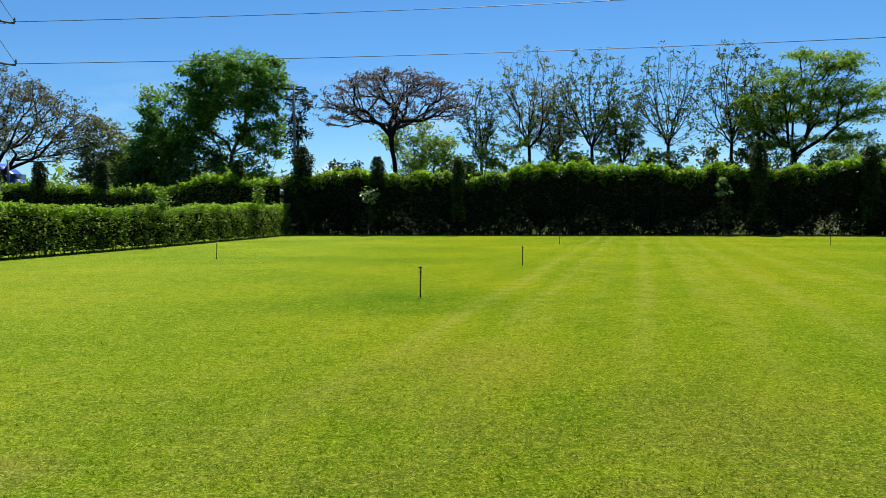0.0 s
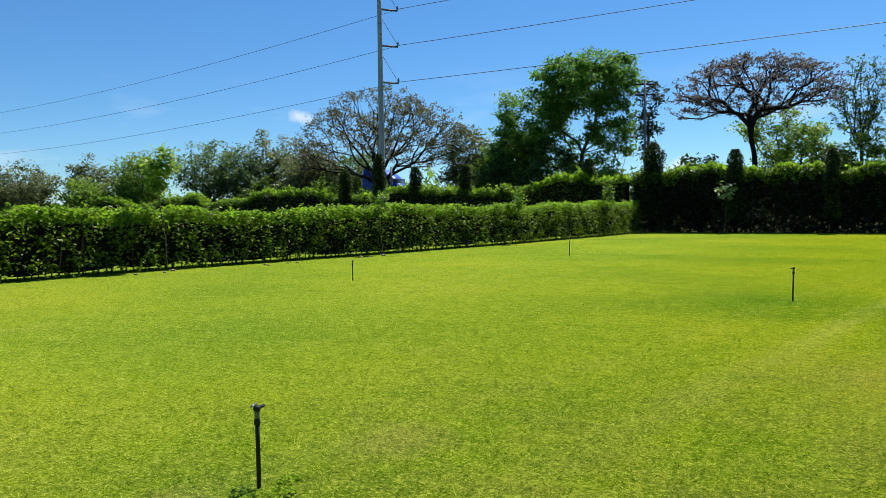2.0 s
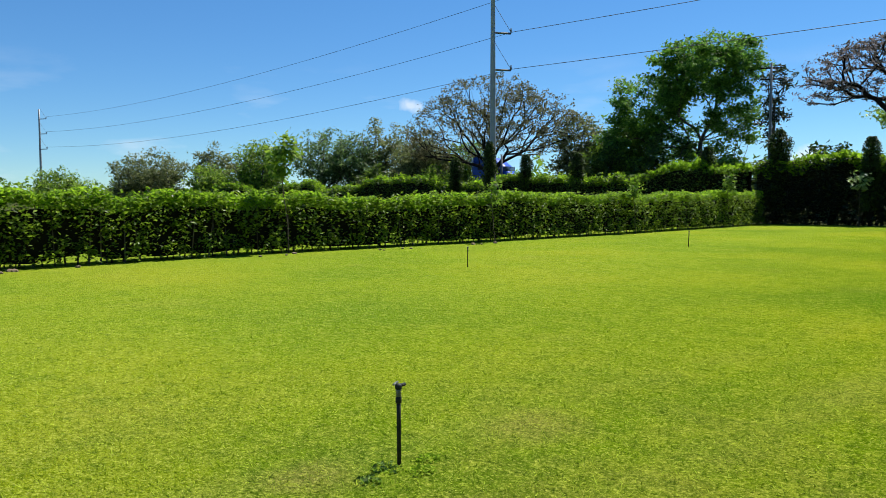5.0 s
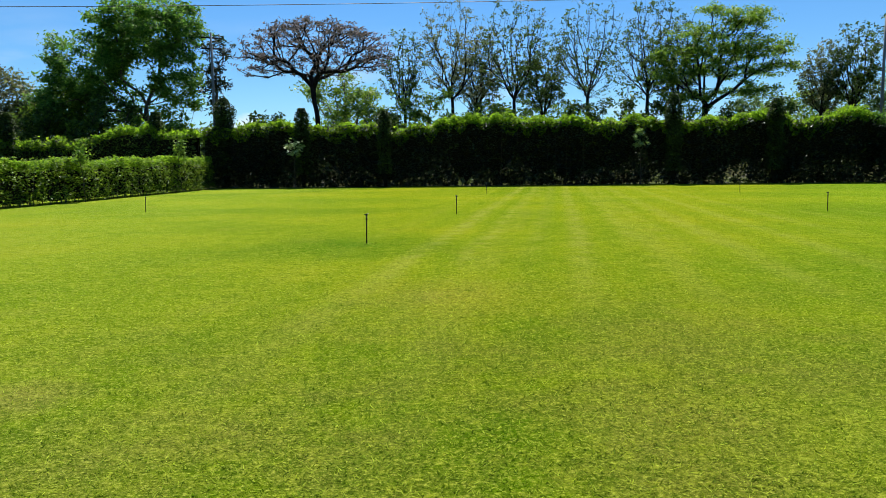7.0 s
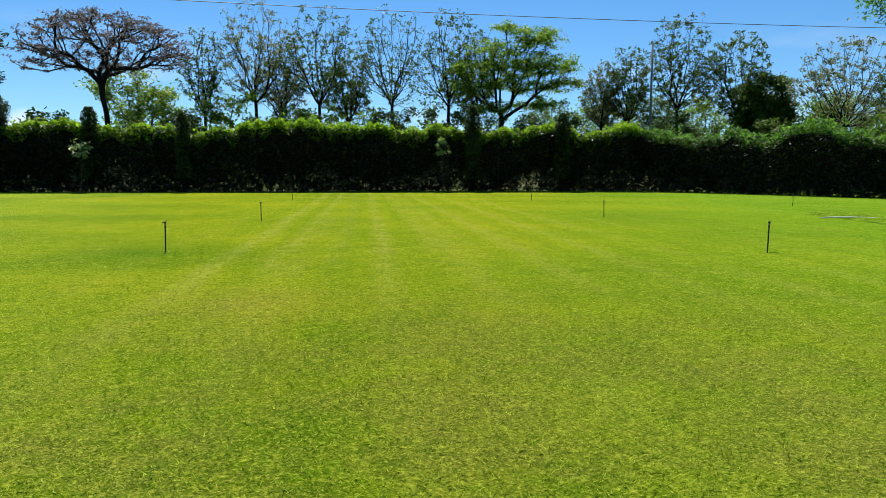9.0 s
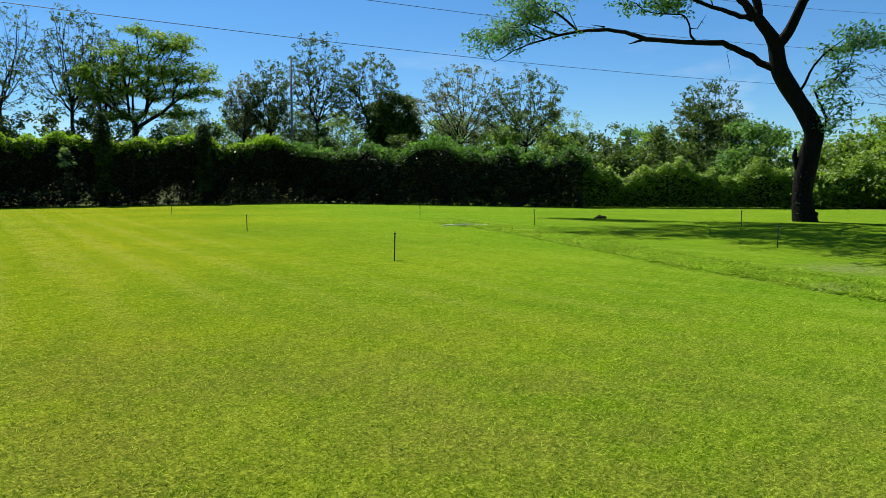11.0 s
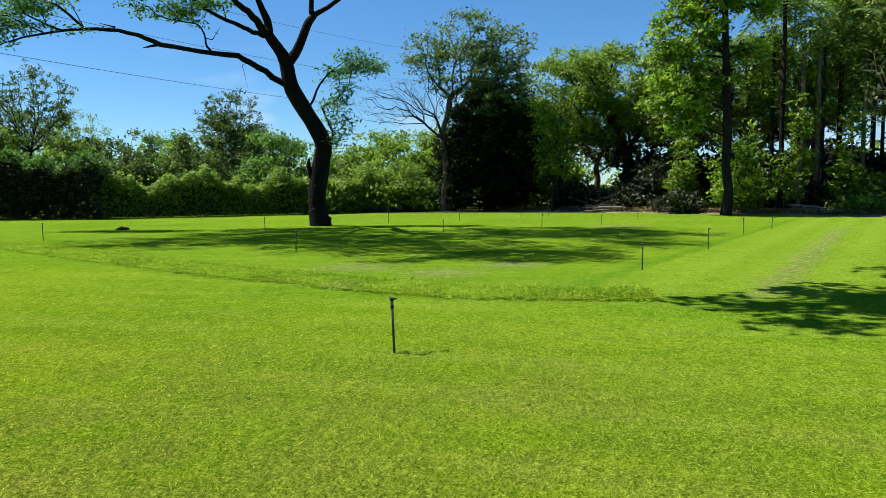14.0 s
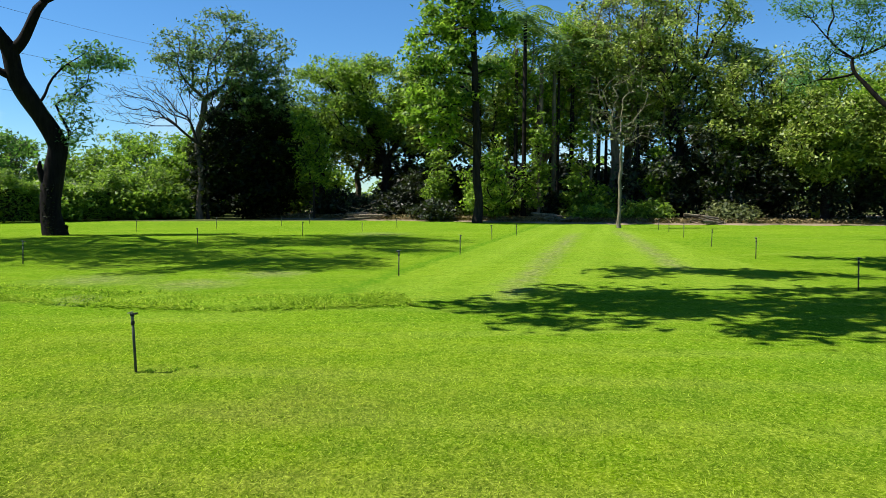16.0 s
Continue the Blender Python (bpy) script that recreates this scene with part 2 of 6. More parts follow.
    base = m.mix(m.math("MULTIPLY", m.span(grit, 0.49, 0.36), 0.5), base, (0.036, 0.075, 0.003, 1))
    base = m.mix(m.math("MULTIPLY", m.span(grit, 0.54, 0.66), 0.55), base, (0.52, 0.56, 0.10, 1))
    clods = m.noise(p, 27.0, 4.0, 0.7)
    base = m.mix(m.math("MULTIPLY", m.span(clods, 0.47, 0.35), 0.6), base, (0.040, 0.082, 0.003, 1))
    base = m.mix(m.math("MULTIPLY", m.span(clods, 0.54, 0.66), 0.55), base, (0.46, 0.50, 0.07, 1))
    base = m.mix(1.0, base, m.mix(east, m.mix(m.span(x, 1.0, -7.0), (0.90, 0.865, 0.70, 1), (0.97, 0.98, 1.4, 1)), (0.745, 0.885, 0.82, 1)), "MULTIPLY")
    return base, p, sep


def make_ground():
    m = Nodes("turf")
    base, p, sep = lawn_colour(m)
    x, y = sep.outputs[0], sep.outputs[1]
    # rough land outside the hedges: dry grass and bare soil
    wob = m.math("MULTIPLY", m.noise(p, 0.5, 3.0), 1.2)
    far = m.span(m.math("ADD", m.math("ADD", m.math("MULTIPLY", x, 0.19), y), wob), 57.4, 58.0)
    left = m.span(m.math("ADD", m.math("SUBTRACT", x, m.math("MULTIPLY", y, 0.145)), wob), -30.6, -31.3)
    right = m.span(m.math("ADD", m.math("ADD", x, m.math("MULTIPLY", y, 0.0)), wob), 51.0, 52.5)
    outside = m.math("MAXIMUM", m.math("MAXIMUM", far, left), right)
    rough = m.ramp(m.noise(p, 0.35, 5.0, 0.6), [(0.3, (0.040, 0.065, 0.014)), (0.5, (0.075, 0.090, 0.030)), (0.7, (0.125, 0.110, 0.060))])
    col = m.mix(outside, m.mix(1.0, base, (1.0, 1.015, 1.05, 1), "MULTIPLY"), rough)
    h = m.math("ADD", m.noise(p, 55.0, 3.0, 0.7), m.math("MULTIPLY", m.noise(p, 11.0, 3.0), 0.7))
    return m.done(m.surface(col, 1.0, 0, 0.0, m.bump(h, 0.8, 0.035)))


def make_blade():
    m = Nodes("grass_blade")
    base = lawn_colour(m)[0]
    r = m.island()
    col = m.mix(m.span(r, 0.0, 0.35, 0.55, 0.0), base, (0.045, 0.100, 0.003, 1))
    col = m.mix(m.span(r, 0.62, 1.0, 0.0, 0.6), col, (0.46, 0.52, 0.08, 1))
    col = m.mix(1.0, col, (1.56, 1.64, 1.2, 1), "MULTIPLY")
    a = m.surface(col, 0.8, 0, 0.03)
    b = m.node("ShaderNodeBsdfTranslucent", {0: col}).outputs[0]
    return m.done(m.node("ShaderNodeMixShader", {0: 0.6, 1: a, 2: b}).outputs[0])


def make_leaf(name, dark, mid, light, thin=0.4, gloss=0.55, spec=0.06, tone=0.78, glow=(0.22, 0.36, 0.02)):
    m = Nodes(name)
    dark, mid, light = (tuple(v * k for v in c) for c, k in ((dark, tone * 0.8), (mid, tone), (light, tone * 1.1)))
    r = m.island()
    big = m.noise(m.pos(), 0.9, 2.0)
    f = m.math("ADD", m.math("MULTIPLY", r, 0.75), m.math("MULTIPLY", m.math("SUBTRACT", big, 0.37), 0.9), True)
    col = m.ramp(f, [(0.08, dark), (0.5, mid), (0.95, light)])
    a = m.surface(col, gloss, 0, spec)
    b = m.node("ShaderNodeBsdfTranslucent", {0: m.mix(0.4, col, (*glow, 1))}).outputs[0]
    return m.done(m.node("ShaderNodeMixShader", {0: thin, 1: a, 2: b}).outputs[0])


def make_bark(name, dark, light, scale=6.0, moss=0.4):
    m = Nodes(name)
    p = m.pos()
    stretched = m.node("ShaderNodeMapping", {0: p, "Scale": (1, 1, 0.25)}).outputs[0]
    n = m.noise(stretched, scale, 6.0, 0.65)
    col = m.ramp(n, [(0.32, dark), (0.68, light)])
    col = m.mix(m.span(m.noise(p, 0.8, 3.0), 0.5, 0.75, 0.0, moss), col, (0.10, 0.105, 0.06, 1))
    return m.done(m.surface(col, 0.9, 0, 0.15, m.bump(n, 0.8, 0.04)))


def make_plain(name, a, b, scale=8.0, rough=0.6, metal=0.0, bump=0.2, spec=0.4):
    m = Nodes(name)
    p = m.obj()
    n = m.noise(p, scale, 5.0, 0.6)
    col = m.mix(m.span(m.noise(p, scale * 0.2, 3.0), 0.35, 0.7), m.ramp(n, [(0.3, a), (0.7, b)]), b)
    return m.done(m.surface(col, rough, metal, spec, m.bump(n, bump, 0.01)))


M_TURF = make_ground()
M_BLADE = make_blade()
M_HEDGE = make_leaf("hedge_leaf", (0.040, 0.085, 0.008), (0.140, 0.235, 0.016), (0.31, 0.43, 0.040), 0.47, 0.42, 0.2, 0.88)
# new growth on hedge tops, its sunlit brightness put into the leaf colour
M_CREST = make_leaf("sunlit_growth_leaf", (0.055, 0.120, 0.008), (0.160, 0.290, 0.016), (0.34, 0.50, 0.034), 0.64, 0.55, 0.2, 1.18, (0.28, 0.48, 0.02))
M_FICUS = make_leaf("perimeter_leaf", (0.016, 0.036, 0.009), (0.062, 0.120, 0.018), (0.20, 0.29, 0.045), 0.36, 0.55, 0.22, 0.85, (0.12, 0.22, 0.02))
M_GREEN = make_leaf("green_leaf", (0.040, 0.080, 0.012), (0.125, 0.215, 0.022), (0.32, 0.44, 0.048), 0.5, 0.48, 0.35, 1.08, (0.23, 0.41, 0.03))
M_LIME = make_leaf("lime_leaf", (0.024, 0.060, 0.007), (0.128, 0.232, 0.016), (0.37, 0.51, 0.045), 0.52, 0.48, 0.3, 1.06, (0.22, 0.42, 0.03))
M_OLIVE = make_leaf("olive_leaf", (0.036, 0.050, 0.018), (0.120, 0.145, 0.054), (0.27, 0.29, 0.120), 0.40, 0.5, 0.25, 1.02, (0.25, 0.31, 0.08))
M_DRY = make_leaf("dry_olive_leaf", (0.038, 0.042, 0.018), (0.120, 0.118, 0.052), (0.25, 0.225, 0.110), 0.32, 0.6, 0.15, 0.95, (0.22, 0.23, 0.08))
M_MAUVE = make_leaf("mauve_pod", (0.028, 0.048, 0.022), (0.150, 0.122, 0.116), (0.29, 0.225, 0.220), 0.32, 0.6, 0.12, 1.0, (0.20, 0.18, 0.14))
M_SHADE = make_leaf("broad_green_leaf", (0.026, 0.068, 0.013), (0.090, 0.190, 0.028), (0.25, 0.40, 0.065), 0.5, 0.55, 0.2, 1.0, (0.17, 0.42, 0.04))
M_PALE = make_leaf("pale_star_leaf", (0.12, 0.20, 0.05), (0.26, 0.36, 0.13), (0.42, 0.50, 0.24), 0.45, 0.4, 0.5, 0.95)
# shade of hedge sides and undergrowth put into near-black leaves; pale stop paints glints
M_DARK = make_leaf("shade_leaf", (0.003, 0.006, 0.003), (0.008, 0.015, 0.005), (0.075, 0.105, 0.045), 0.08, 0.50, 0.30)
M_COLUMN = make_leaf("column_leaf", (0.006, 0.014, 0.004), (0.024, 0.050, 0.009), (0.12, 0.18, 0.035), 0.22, 0.5, 0.25, 0.85, (0.10, 0.18, 0.02))
M_AIRY = make_leaf("airy_leaf", (0.028, 0.058, 0.018), (0.100, 0.168, 0.050), (0.25, 0.34, 0.120), 0.48, 0.5, 0.3, 1.0, (0.18, 0.32, 0.08))
M_FEATHER = make_leaf("feathery_leaf", (0.030, 0.075, 0.022), (0.085, 0.190, 0.060), (0.20, 0.36, 0.11), 0.55, 0.46, 0.35, 0.95, (0.18, 0.42, 0.09))
# ivy darker than the shade leaf: the mass's deep shade is in the colour
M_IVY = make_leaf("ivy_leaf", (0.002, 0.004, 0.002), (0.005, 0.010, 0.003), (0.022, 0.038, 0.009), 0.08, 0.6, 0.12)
M_GROVE = make_leaf("grove_leaf", (0.026, 0.048, 0.010), (0.165, 0.228, 0.036), (0.48, 0.53, 0.13), 0.48, 0.45, 0.4, 1.12)
M_LITTER = make_leaf("fallen_leaf", (0.11, 0.078, 0.036), (0.20, 0.15, 0.07), (0.32, 0.25, 0.13), 0.1, 0.8)
M_BARK = make_bark("grey_brown_bark", (0.045, 0.035, 0.027), (0.135, 0.110, 0.085))
# dark and blackish bark: the trunks' backlit tone is put into the colour
M_BARK_DARK = make_bark("dark_bark", (0.007, 0.0055, 0.005), (0.028, 0.021, 0.019), moss=0.08)
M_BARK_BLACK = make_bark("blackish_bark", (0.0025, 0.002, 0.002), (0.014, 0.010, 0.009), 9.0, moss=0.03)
M_BARK_BROWN = make_bark("brown_bark", (0.075, 0.055, 0.038), (0.24, 0.18, 0.125))
M_BARK_PALE = make_bark("pale_bark", (0.10, 0.09, 0.06), (0.25, 0.215, 0.15))
# near-black fill; inside hedges it paints the shade between the leaves
M_CORE = make_plain("near_black_fill", (0.005, 0.006, 0.003), (0.015, 0.014, 0.008), 5.0, 0.95, 0, 0.8, 0.05)
M_STEEL = make_plain("galvanised_steel", (0.22, 0.23, 0.24), (0.32, 0.335, 0.34), 3.0, 0.6, 0.3)
M_ARM = make_plain("dull_arm_steel", (0.09, 0.10, 0.11), (0.16, 0.17, 0.18), 3.0, 0.7, 0.2)
M_PIPE = make_plain("weathered_black_pipe", (0.006, 0.006, 0.006), (0.030, 0.030, 0.027), 30.0, 0.5, 0.0, 0.2, 0.2)
M_PIPE_GREY = make_plain("grey_plastic_pipe", (0.025, 0.030, 0.024), (0.075, 0.080, 0.065), 30.0, 0.6, 0.0, 0.2, 0.2)
M_HEAD = make_plain("sprinkler_plastic", (0.006, 0.008, 0.008), (0.026, 0.031, 0.030), 60.0, 0.5, 0.0, 0.2, 0.2)
M_BRASS = make_plain("dull_metal_spring", (0.05, 0.06, 0.05), (0.22, 0.22, 0.20), 60.0, 0.4, 0.6)
M_WIRE = make_plain("aluminium_wire", (0.06, 0.065, 0.075), (0.10, 0.105, 0.115), 2.0, 0.6, 0.3)
M_CERAMIC = make_plain("insulator", (0.10, 0.11, 0.12), (0.22, 0.23, 0.25), 10.0, 0.3)
M_PVC = make_plain("white_pvc", (0.50, 0.49, 0.36), (0.66, 0.65, 0.50), 9.0, 0.4)
M_ROAD = make_plain("asphalt", (0.040, 0.040, 0.042), (0.075, 0.073, 0.070), 20.0, 0.9)
M_SOIL = make_plain("bare_soil", (0.12, 0.085, 0.055), (0.26, 0.20, 0.13), 4.0, 0.95, 0, 0.8, 0.1)
M_BLUE = make_plain("blue_truck_paint", (0.006, 0.050, 0.34), (0.010, 0.075, 0.46), 1.0, 0.35, 0.0, 0.0, 0.3)
M_GLASS = make_plain("dark_window_glass", (0.02, 0.03, 0.04), (0.05, 0.07, 0.09), 1.0, 0.08, 0.0, 0.0, 0.8)
M_RUBBER = make_plain("tyre_rubber", (0.012, 0.012, 0.012), (0.03, 0.03, 0.03), 12.0, 0.8)
M_CHROME = make_plain("bright_metal", (0.55, 0.55, 0.56), (0.75, 0.75, 0.76), 2.0, 0.25, 0.9)
M_YELLOW = make_plain("faded_yellow_paint", (0.45, 0.40, 0.03), (0.62, 0.56, 0.06), 6.0, 0.6)
M_LOG = make_bark("cut_log", (0.085, 0.066, 0.046), (0.30, 0.240, 0.165), 9.0)
M_ROOF = make_plain("pale_metal_roof", (0.50, 0.51, 0.52), (0.66, 0.67, 0.68), 2.0, 0.5, 0.2)
M_WALL = make_plain("grey_block_wall", (0.25, 0.24, 0.22), (0.38, 0.36, 0.33), 3.0, 0.9)

# ---- mesh helpers ----


def mesh_of(name, verts, faces, mats, smooth=False):
    """A mesh from arrays; faces is an (n, k) array of equal polygons."""
    me = bpy.data.meshes.new(name)
    verts = np.asarray(verts, dtype=np.float32)
    faces = np.asarray(faces, dtype=np.int32)
    n, k = faces.shape
    me.vertices.add(len(verts))
    me.vertices.foreach_set("co", verts.ravel())
    me.loops.add(n * k)
    me.loops.foreach_set("vertex_index", faces.ravel())
    me.polygons.add(n)
    me.polygons.foreach_set("loop_start", np.arange(0, n * k, k, dtype=np.int32))
    me.polygons.foreach_set("use_smooth", np.full(n, smooth, dtype=bool))
    me.update(calc_edges=True)
    for mt in mats if isinstance(mats, (list, tuple)) else [mats]:
        me.materials.append(mt)
    return me


def under(name, me, parent, label="", kind=""):
    ob = new(name, me)
    ob.parent = parent
    return tagged(ob, label, kind=kind)


def part(name, bm, material, parent, label=""):
    me = bpy.data.meshes.new(name)
    bm.to_mesh(me)
    bm.free()
    me.materials.append(material)
    for poly in me.polygons:
        poly.use_smooth = len(poly.vertices) == 4
    return under(name, me, parent, label)


def thing(name, at, label, category, group="", kind=""):
    ob = new(name)
    ob.location = at
    ob.empty_display_size = 0.2
    return tagged(ob, label, category, group, kind)


def tubes(p0, p1, r0, r1, k=6):
    """Tapered open tubes between pairs of points."""
    p0, p1 = np.asarray(p0, float), np.asarray(p1, float)
    d = p1 - p0
    d /= np.maximum(np.linalg.norm(d, axis=1, keepdims=True), 1e-9)
    ref = np.where(np.abs(d[:, 2:3]) < 0.9, np.array([[0, 0, 1.0]]), np.array([[1.0, 0, 0]]))
    u = np.cross(d, ref)
    u /= np.linalg.norm(u, axis=1, keepdims=True)
    v = np.cross(d, u)
    a = np.arange(k) * 2 * np.pi / k
    ring = np.cos(a)[None, :, None] * u[:, None] + np.sin(a)[None, :, None] * v[:, None]
    lo = p0[:, None] + ring * np.asarray(r0)[:, None, None]
    hi = p1[:, None] + ring * np.asarray(r1)[:, None, None]
    verts = np.concatenate([lo, hi], 1).reshape(-1, 3)
    b = np.arange(len(p0))[:, None] * 2 * k
    i = np.arange(k)[None, :]
    j = (i + 1) % k
    faces = np.stack([b + i, b + j, b + k + j, b + k + i], -1).reshape(-1, 4)
    return verts, faces


def leaves(rng, centres, size, slim=0.55, up=0.35, spread=0.35, far=False):
    """One folded four-sided leaf at each centre, turned at random and rather upwards; a far one is three-sided."""
    n = len(centres)
    nrm = rng.normal(size=(n, 3))
    nrm /= np.linalg.norm(nrm, axis=1, keepdims=True)
    nrm[:, 2] = np.abs(nrm[:, 2]) + up
    nrm /= np.linalg.norm(nrm, axis=1, keepdims=True)
    t = rng.normal(size=(n, 3))
    t -= nrm * np.sum(t * nrm, 1, keepdims=True)
    t /= np.linalg.norm(t, axis=1, keepdims=True)
    s = np.cross(nrm, t)
    ln = size * (1 - spread + 2 * spread * rng.random((n, 1)))
    w = ln * slim * 0.5
    if far:
        verts = np.stack([centres - t * ln * 0.5 + s * w, centres + t * ln * 0.5, centres - t * ln * 0.5 - s * w], 1).reshape(-1, 3)
        return verts, np.arange(n * 3).reshape(n, 3)
    fold = nrm * w * 0.35
    verts = np.stack([centres - t * ln * 0.5, centres + s * w + fold, centres + t * ln * 0.5, centres - s * w + fold], 1).reshape(-1, 3)
    return verts, np.arange(n * 4).reshape(n, 4)


def terrain(x, y):
    """Level lawn, a low bank under the road behind the far hedge, a slight rise past the verge."""
    p = 0.122 * x + 0.9925 * y
    s = np.clip((p - 62.5) / 4.0, 0, 1)
    e = np.clip((p - 90.0) / 60.0, 0, 1)
    bank = 2.7 + 1.2 * np.clip((x + 45.0) / 55.0, 0, 1)
    return bank * s * s * (3 - 2 * s) * (1 - e)


def smooth_line(p, r, times=1):
    """A rounder course through points, with its radii."""
    for _ in range(times):
        q = np.vstack([2 * p[0] - p[1], p, 2 * p[-1] - p[-2]])
        mid = (-q[:-3] + 9 * q[1:-2] + 9 * q[2:-1] - q[3:]) / 16
        out, rr = np.empty((2 * len(p) - 1, 3)), np.empty(2 * len(p) - 1)
        out[::2], out[1::2] = p, mid
        rr[::2], rr[1::2] = r, (r[:-1] + r[1:]) / 2
        p, r = out, rr
    return p, r


def sweep_tree(arr, par, rad, knots):
    """Each limb as one unbroken tapered tube, from where it leaves its parent to its tip."""
    n = len(arr)
    heir = np.full(n, -1)
    for i in range(n - 1, 0, -1):
        k = par[i]
        if heir[k] < 0 or rad[i] > rad[heir[k]]:
            heir[k] = i
    vs, fs, off = [], [], 0
    for i in range(n):
        if i and heir[par[i]] == i:
            continue
        row = [i]
        while heir[row[-1]] >= 0:
            row.append(heir[row[-1]])
        p, r = arr[row], rad[row]
        if i:
            p, r = np.vstack([arr[par[i]], p]), np.concatenate([[min(rad[par[i]], r[0] * 1.2)], r])
        if len(p) < 2:
            continue
        r = r.copy()
        r[-1] *= 0.5
        if len(p) > 2 and r[0] > 0.05:
            p, r = smooth_line(p, r, 2 if r[0] > 0.2 else 1)
            crook = np.sin(np.arange(len(p))[:, None] * np.array([2.1, 1.7, 2.9]) + i) * (r * ((0.5 if knots == 6 else 0.2) if r[0] < 0.25 else 0.0))[:, None]
            p[1:-1] += crook[1:-1]
        t = np.gradient(p, axis=0)
        t /= np.maximum(np.linalg.norm(t, axis=1, keepdims=True), 1e-9)
        m = t.mean(0)
        ref = np.zeros(3)
        ref[int(np.argmin(np.abs(m)))] = 1.0
        u = np.cross(t, ref)
        u /= np.maximum(np.linalg.norm(u, axis=1, keepdims=True), 1e-9)
        if r[0] > 0.03:
            # carry the ring along the limb without twisting
            ref = np.zeros(3)
            ref[int(np.argmin(np.abs(t[0])))] = 1.0
            w = np.cross(t[0], ref)
            for k in range(len(t)):
                w = w - t[k] * (w @ t[k])
                w /= max(np.linalg.norm(w), 1e-9)
                u[k] = w
        v = np.cross(t, u)
        k = 10 if r[0] > 0.15 else (6 if r[0] > 0.05 else 3)
        a = np.arange(k) * 2 * np.pi / k
        wob = 1.0
        if k == 10:
            wob = 1 + 0.07 * np.sin(3 * a[None] + p[:, 2:3] * 1.3) + 0.05 * np.sin(5 * a[None] - p[:, 2:3] * 2.1 + 1)
        ring = p[:, None] + (np.cos(a)[None, :, None] * u[:, None] + np.sin(a)[None, :, None] * v[:, None]) * (r[:, None] * wob)[..., None]
        vs.append(ring.reshape(-1, 3))
        b = (np.arange(len(p) - 1) * k)[:, None]
        c = np.arange(k)[None]
        d = (c + 1) % k
        fs.append(np.stack([b + c, b + d, b + k + d, b + k + c], -1).reshape(-1, 4) + off)
        off += len(p) * k
    return np.concatenate(vs), np.concatenate(fs)


def tree(name, label, at, crowns, fork, trunk_r, leaf_mat, bark, seed, tips=140, per=40, clump=0.7, leaf=0.28, slim=0.6,
         lean=(0.0, 0.0), shell=0.35, category="tree", group="", knots=5, twig=0.022, limbs=(), fill=0.5, droop=0.0, reach=0.45, taper=0.68, clear=0.15, spine=(), shy=None, lift=0.35, low_from=None, flat=0.4, near=False, bunch=1.0, bend=0.10):
    """A tree: trunk and limbs grown to points in the crown's ellipsoids (dx, dy, z, rx, ry, rz), and clumps of leaves about the twigs.
    limbs: limbs with a known course, as rows of points from the base."""
    rng = np.random.default_rng(seed)
    # bunch: fewer, fuller leaf clumps with gaps between them
    tips, per = int(tips / bunch), per * bunch
    if not near:
        leaf, per = leaf * 1.42, per * 0.48
    at = Vector((at[0], at[1], min(1.45, float(terrain(at[0], at[1]))) - 0.05 if len(at) < 3 else at[2]))
    pts, par, fixed = [np.zeros(3)], [-1], [0.0]
    for i in range(1, knots + 1):
        f = i / knots
        wob = rng.normal(size=2) * min(0.07, 0.010 * fork) * bend * 10 * (1 if i < knots else 0.3)
        pts.append(np.array([lean[0] * f * f + wob[0], lean[1] * f * f + wob[1], fork * f]))
        par.append(len(pts) - 2)
        fixed.append(0.0)
    for i, q in enumerate(spine):
        pts[i + 1] = np.array(q[:3], float)
        fixed[i + 1] = q[3] if len(q) > 3 else 0.0
    for start, row in limbs:
        q = np.array(row[0][:3], float)
        root = int(np.argmin([np.linalg.norm(a - q) for a in pts])) if start is None else start
        for k in row:
            pts.append(np.array(k[:3], float))
            par.append(root)
            fixed.append(k[3] if len(k) > 3 else 0.0)
            root = len(pts) - 1
    vol = np.array([c[3] * c[4] * c[5] for c in crowns]) ** 0.7
    share = np.maximum(1, (tips * vol / vol.sum()).astype(int))
    tgt = []
    for c, n in zip(crowns, share):
        d = rng.normal(size=(n, 3))
        d /= np.linalg.norm(d, axis=1, keepdims=True)
        r = (shell + (1 - shell) * rng.random((n, 1))) ** 0.6
        tgt.append(np.array(c[:3]) + d * r * np.array(c[3:]) * (0.88 + 0.24 * rng.random((n, 1))))
    tgt = np.concatenate(tgt)
    tgt = tgt[tgt[:, 2] > 0.3]
    top = pts[knots]
    tgt = tgt[np.argsort(np.linalg.norm(tgt - top, axis=1))]
    step = max(0.6, np.linalg.norm(tgt - top, axis=1).max() / 7)
    arr = np.zeros((len(pts) + len(tgt) * 12, 3))
    arr[:len(pts)] = pts
    cnt = len(pts)
    low = max(1, knots - 1) if low_from is None else low_from
    ends = []
    way = np.zeros(len(arr))
    for i in range(1, cnt):
        way[i] = way[par[i]] + np.linalg.norm(arr[i] - arr[par[i]])
    for g in tgt:
        d = np.linalg.norm(arr[low:cnt] - g, axis=1) * (1 + 0.5 * (arr[low:cnt, 2] > g[2] + 0.3)) + reach * way[low:cnt]
        if shy and g[2] > shy[2]:
            d[shy[0] - low:shy[1] - low] += 40.0
        j = int(np.argmin(d)) + low
        a = arr[j].copy()
        ln = np.linalg.norm(g - a)
        m = int(min(9, max(1, round(ln / step))))
        side = rng.normal(size=3) * bend * ln
        side[2] += 0.06 * ln - droop * ln
        for k in range(1, m + 1):
            f = k / m
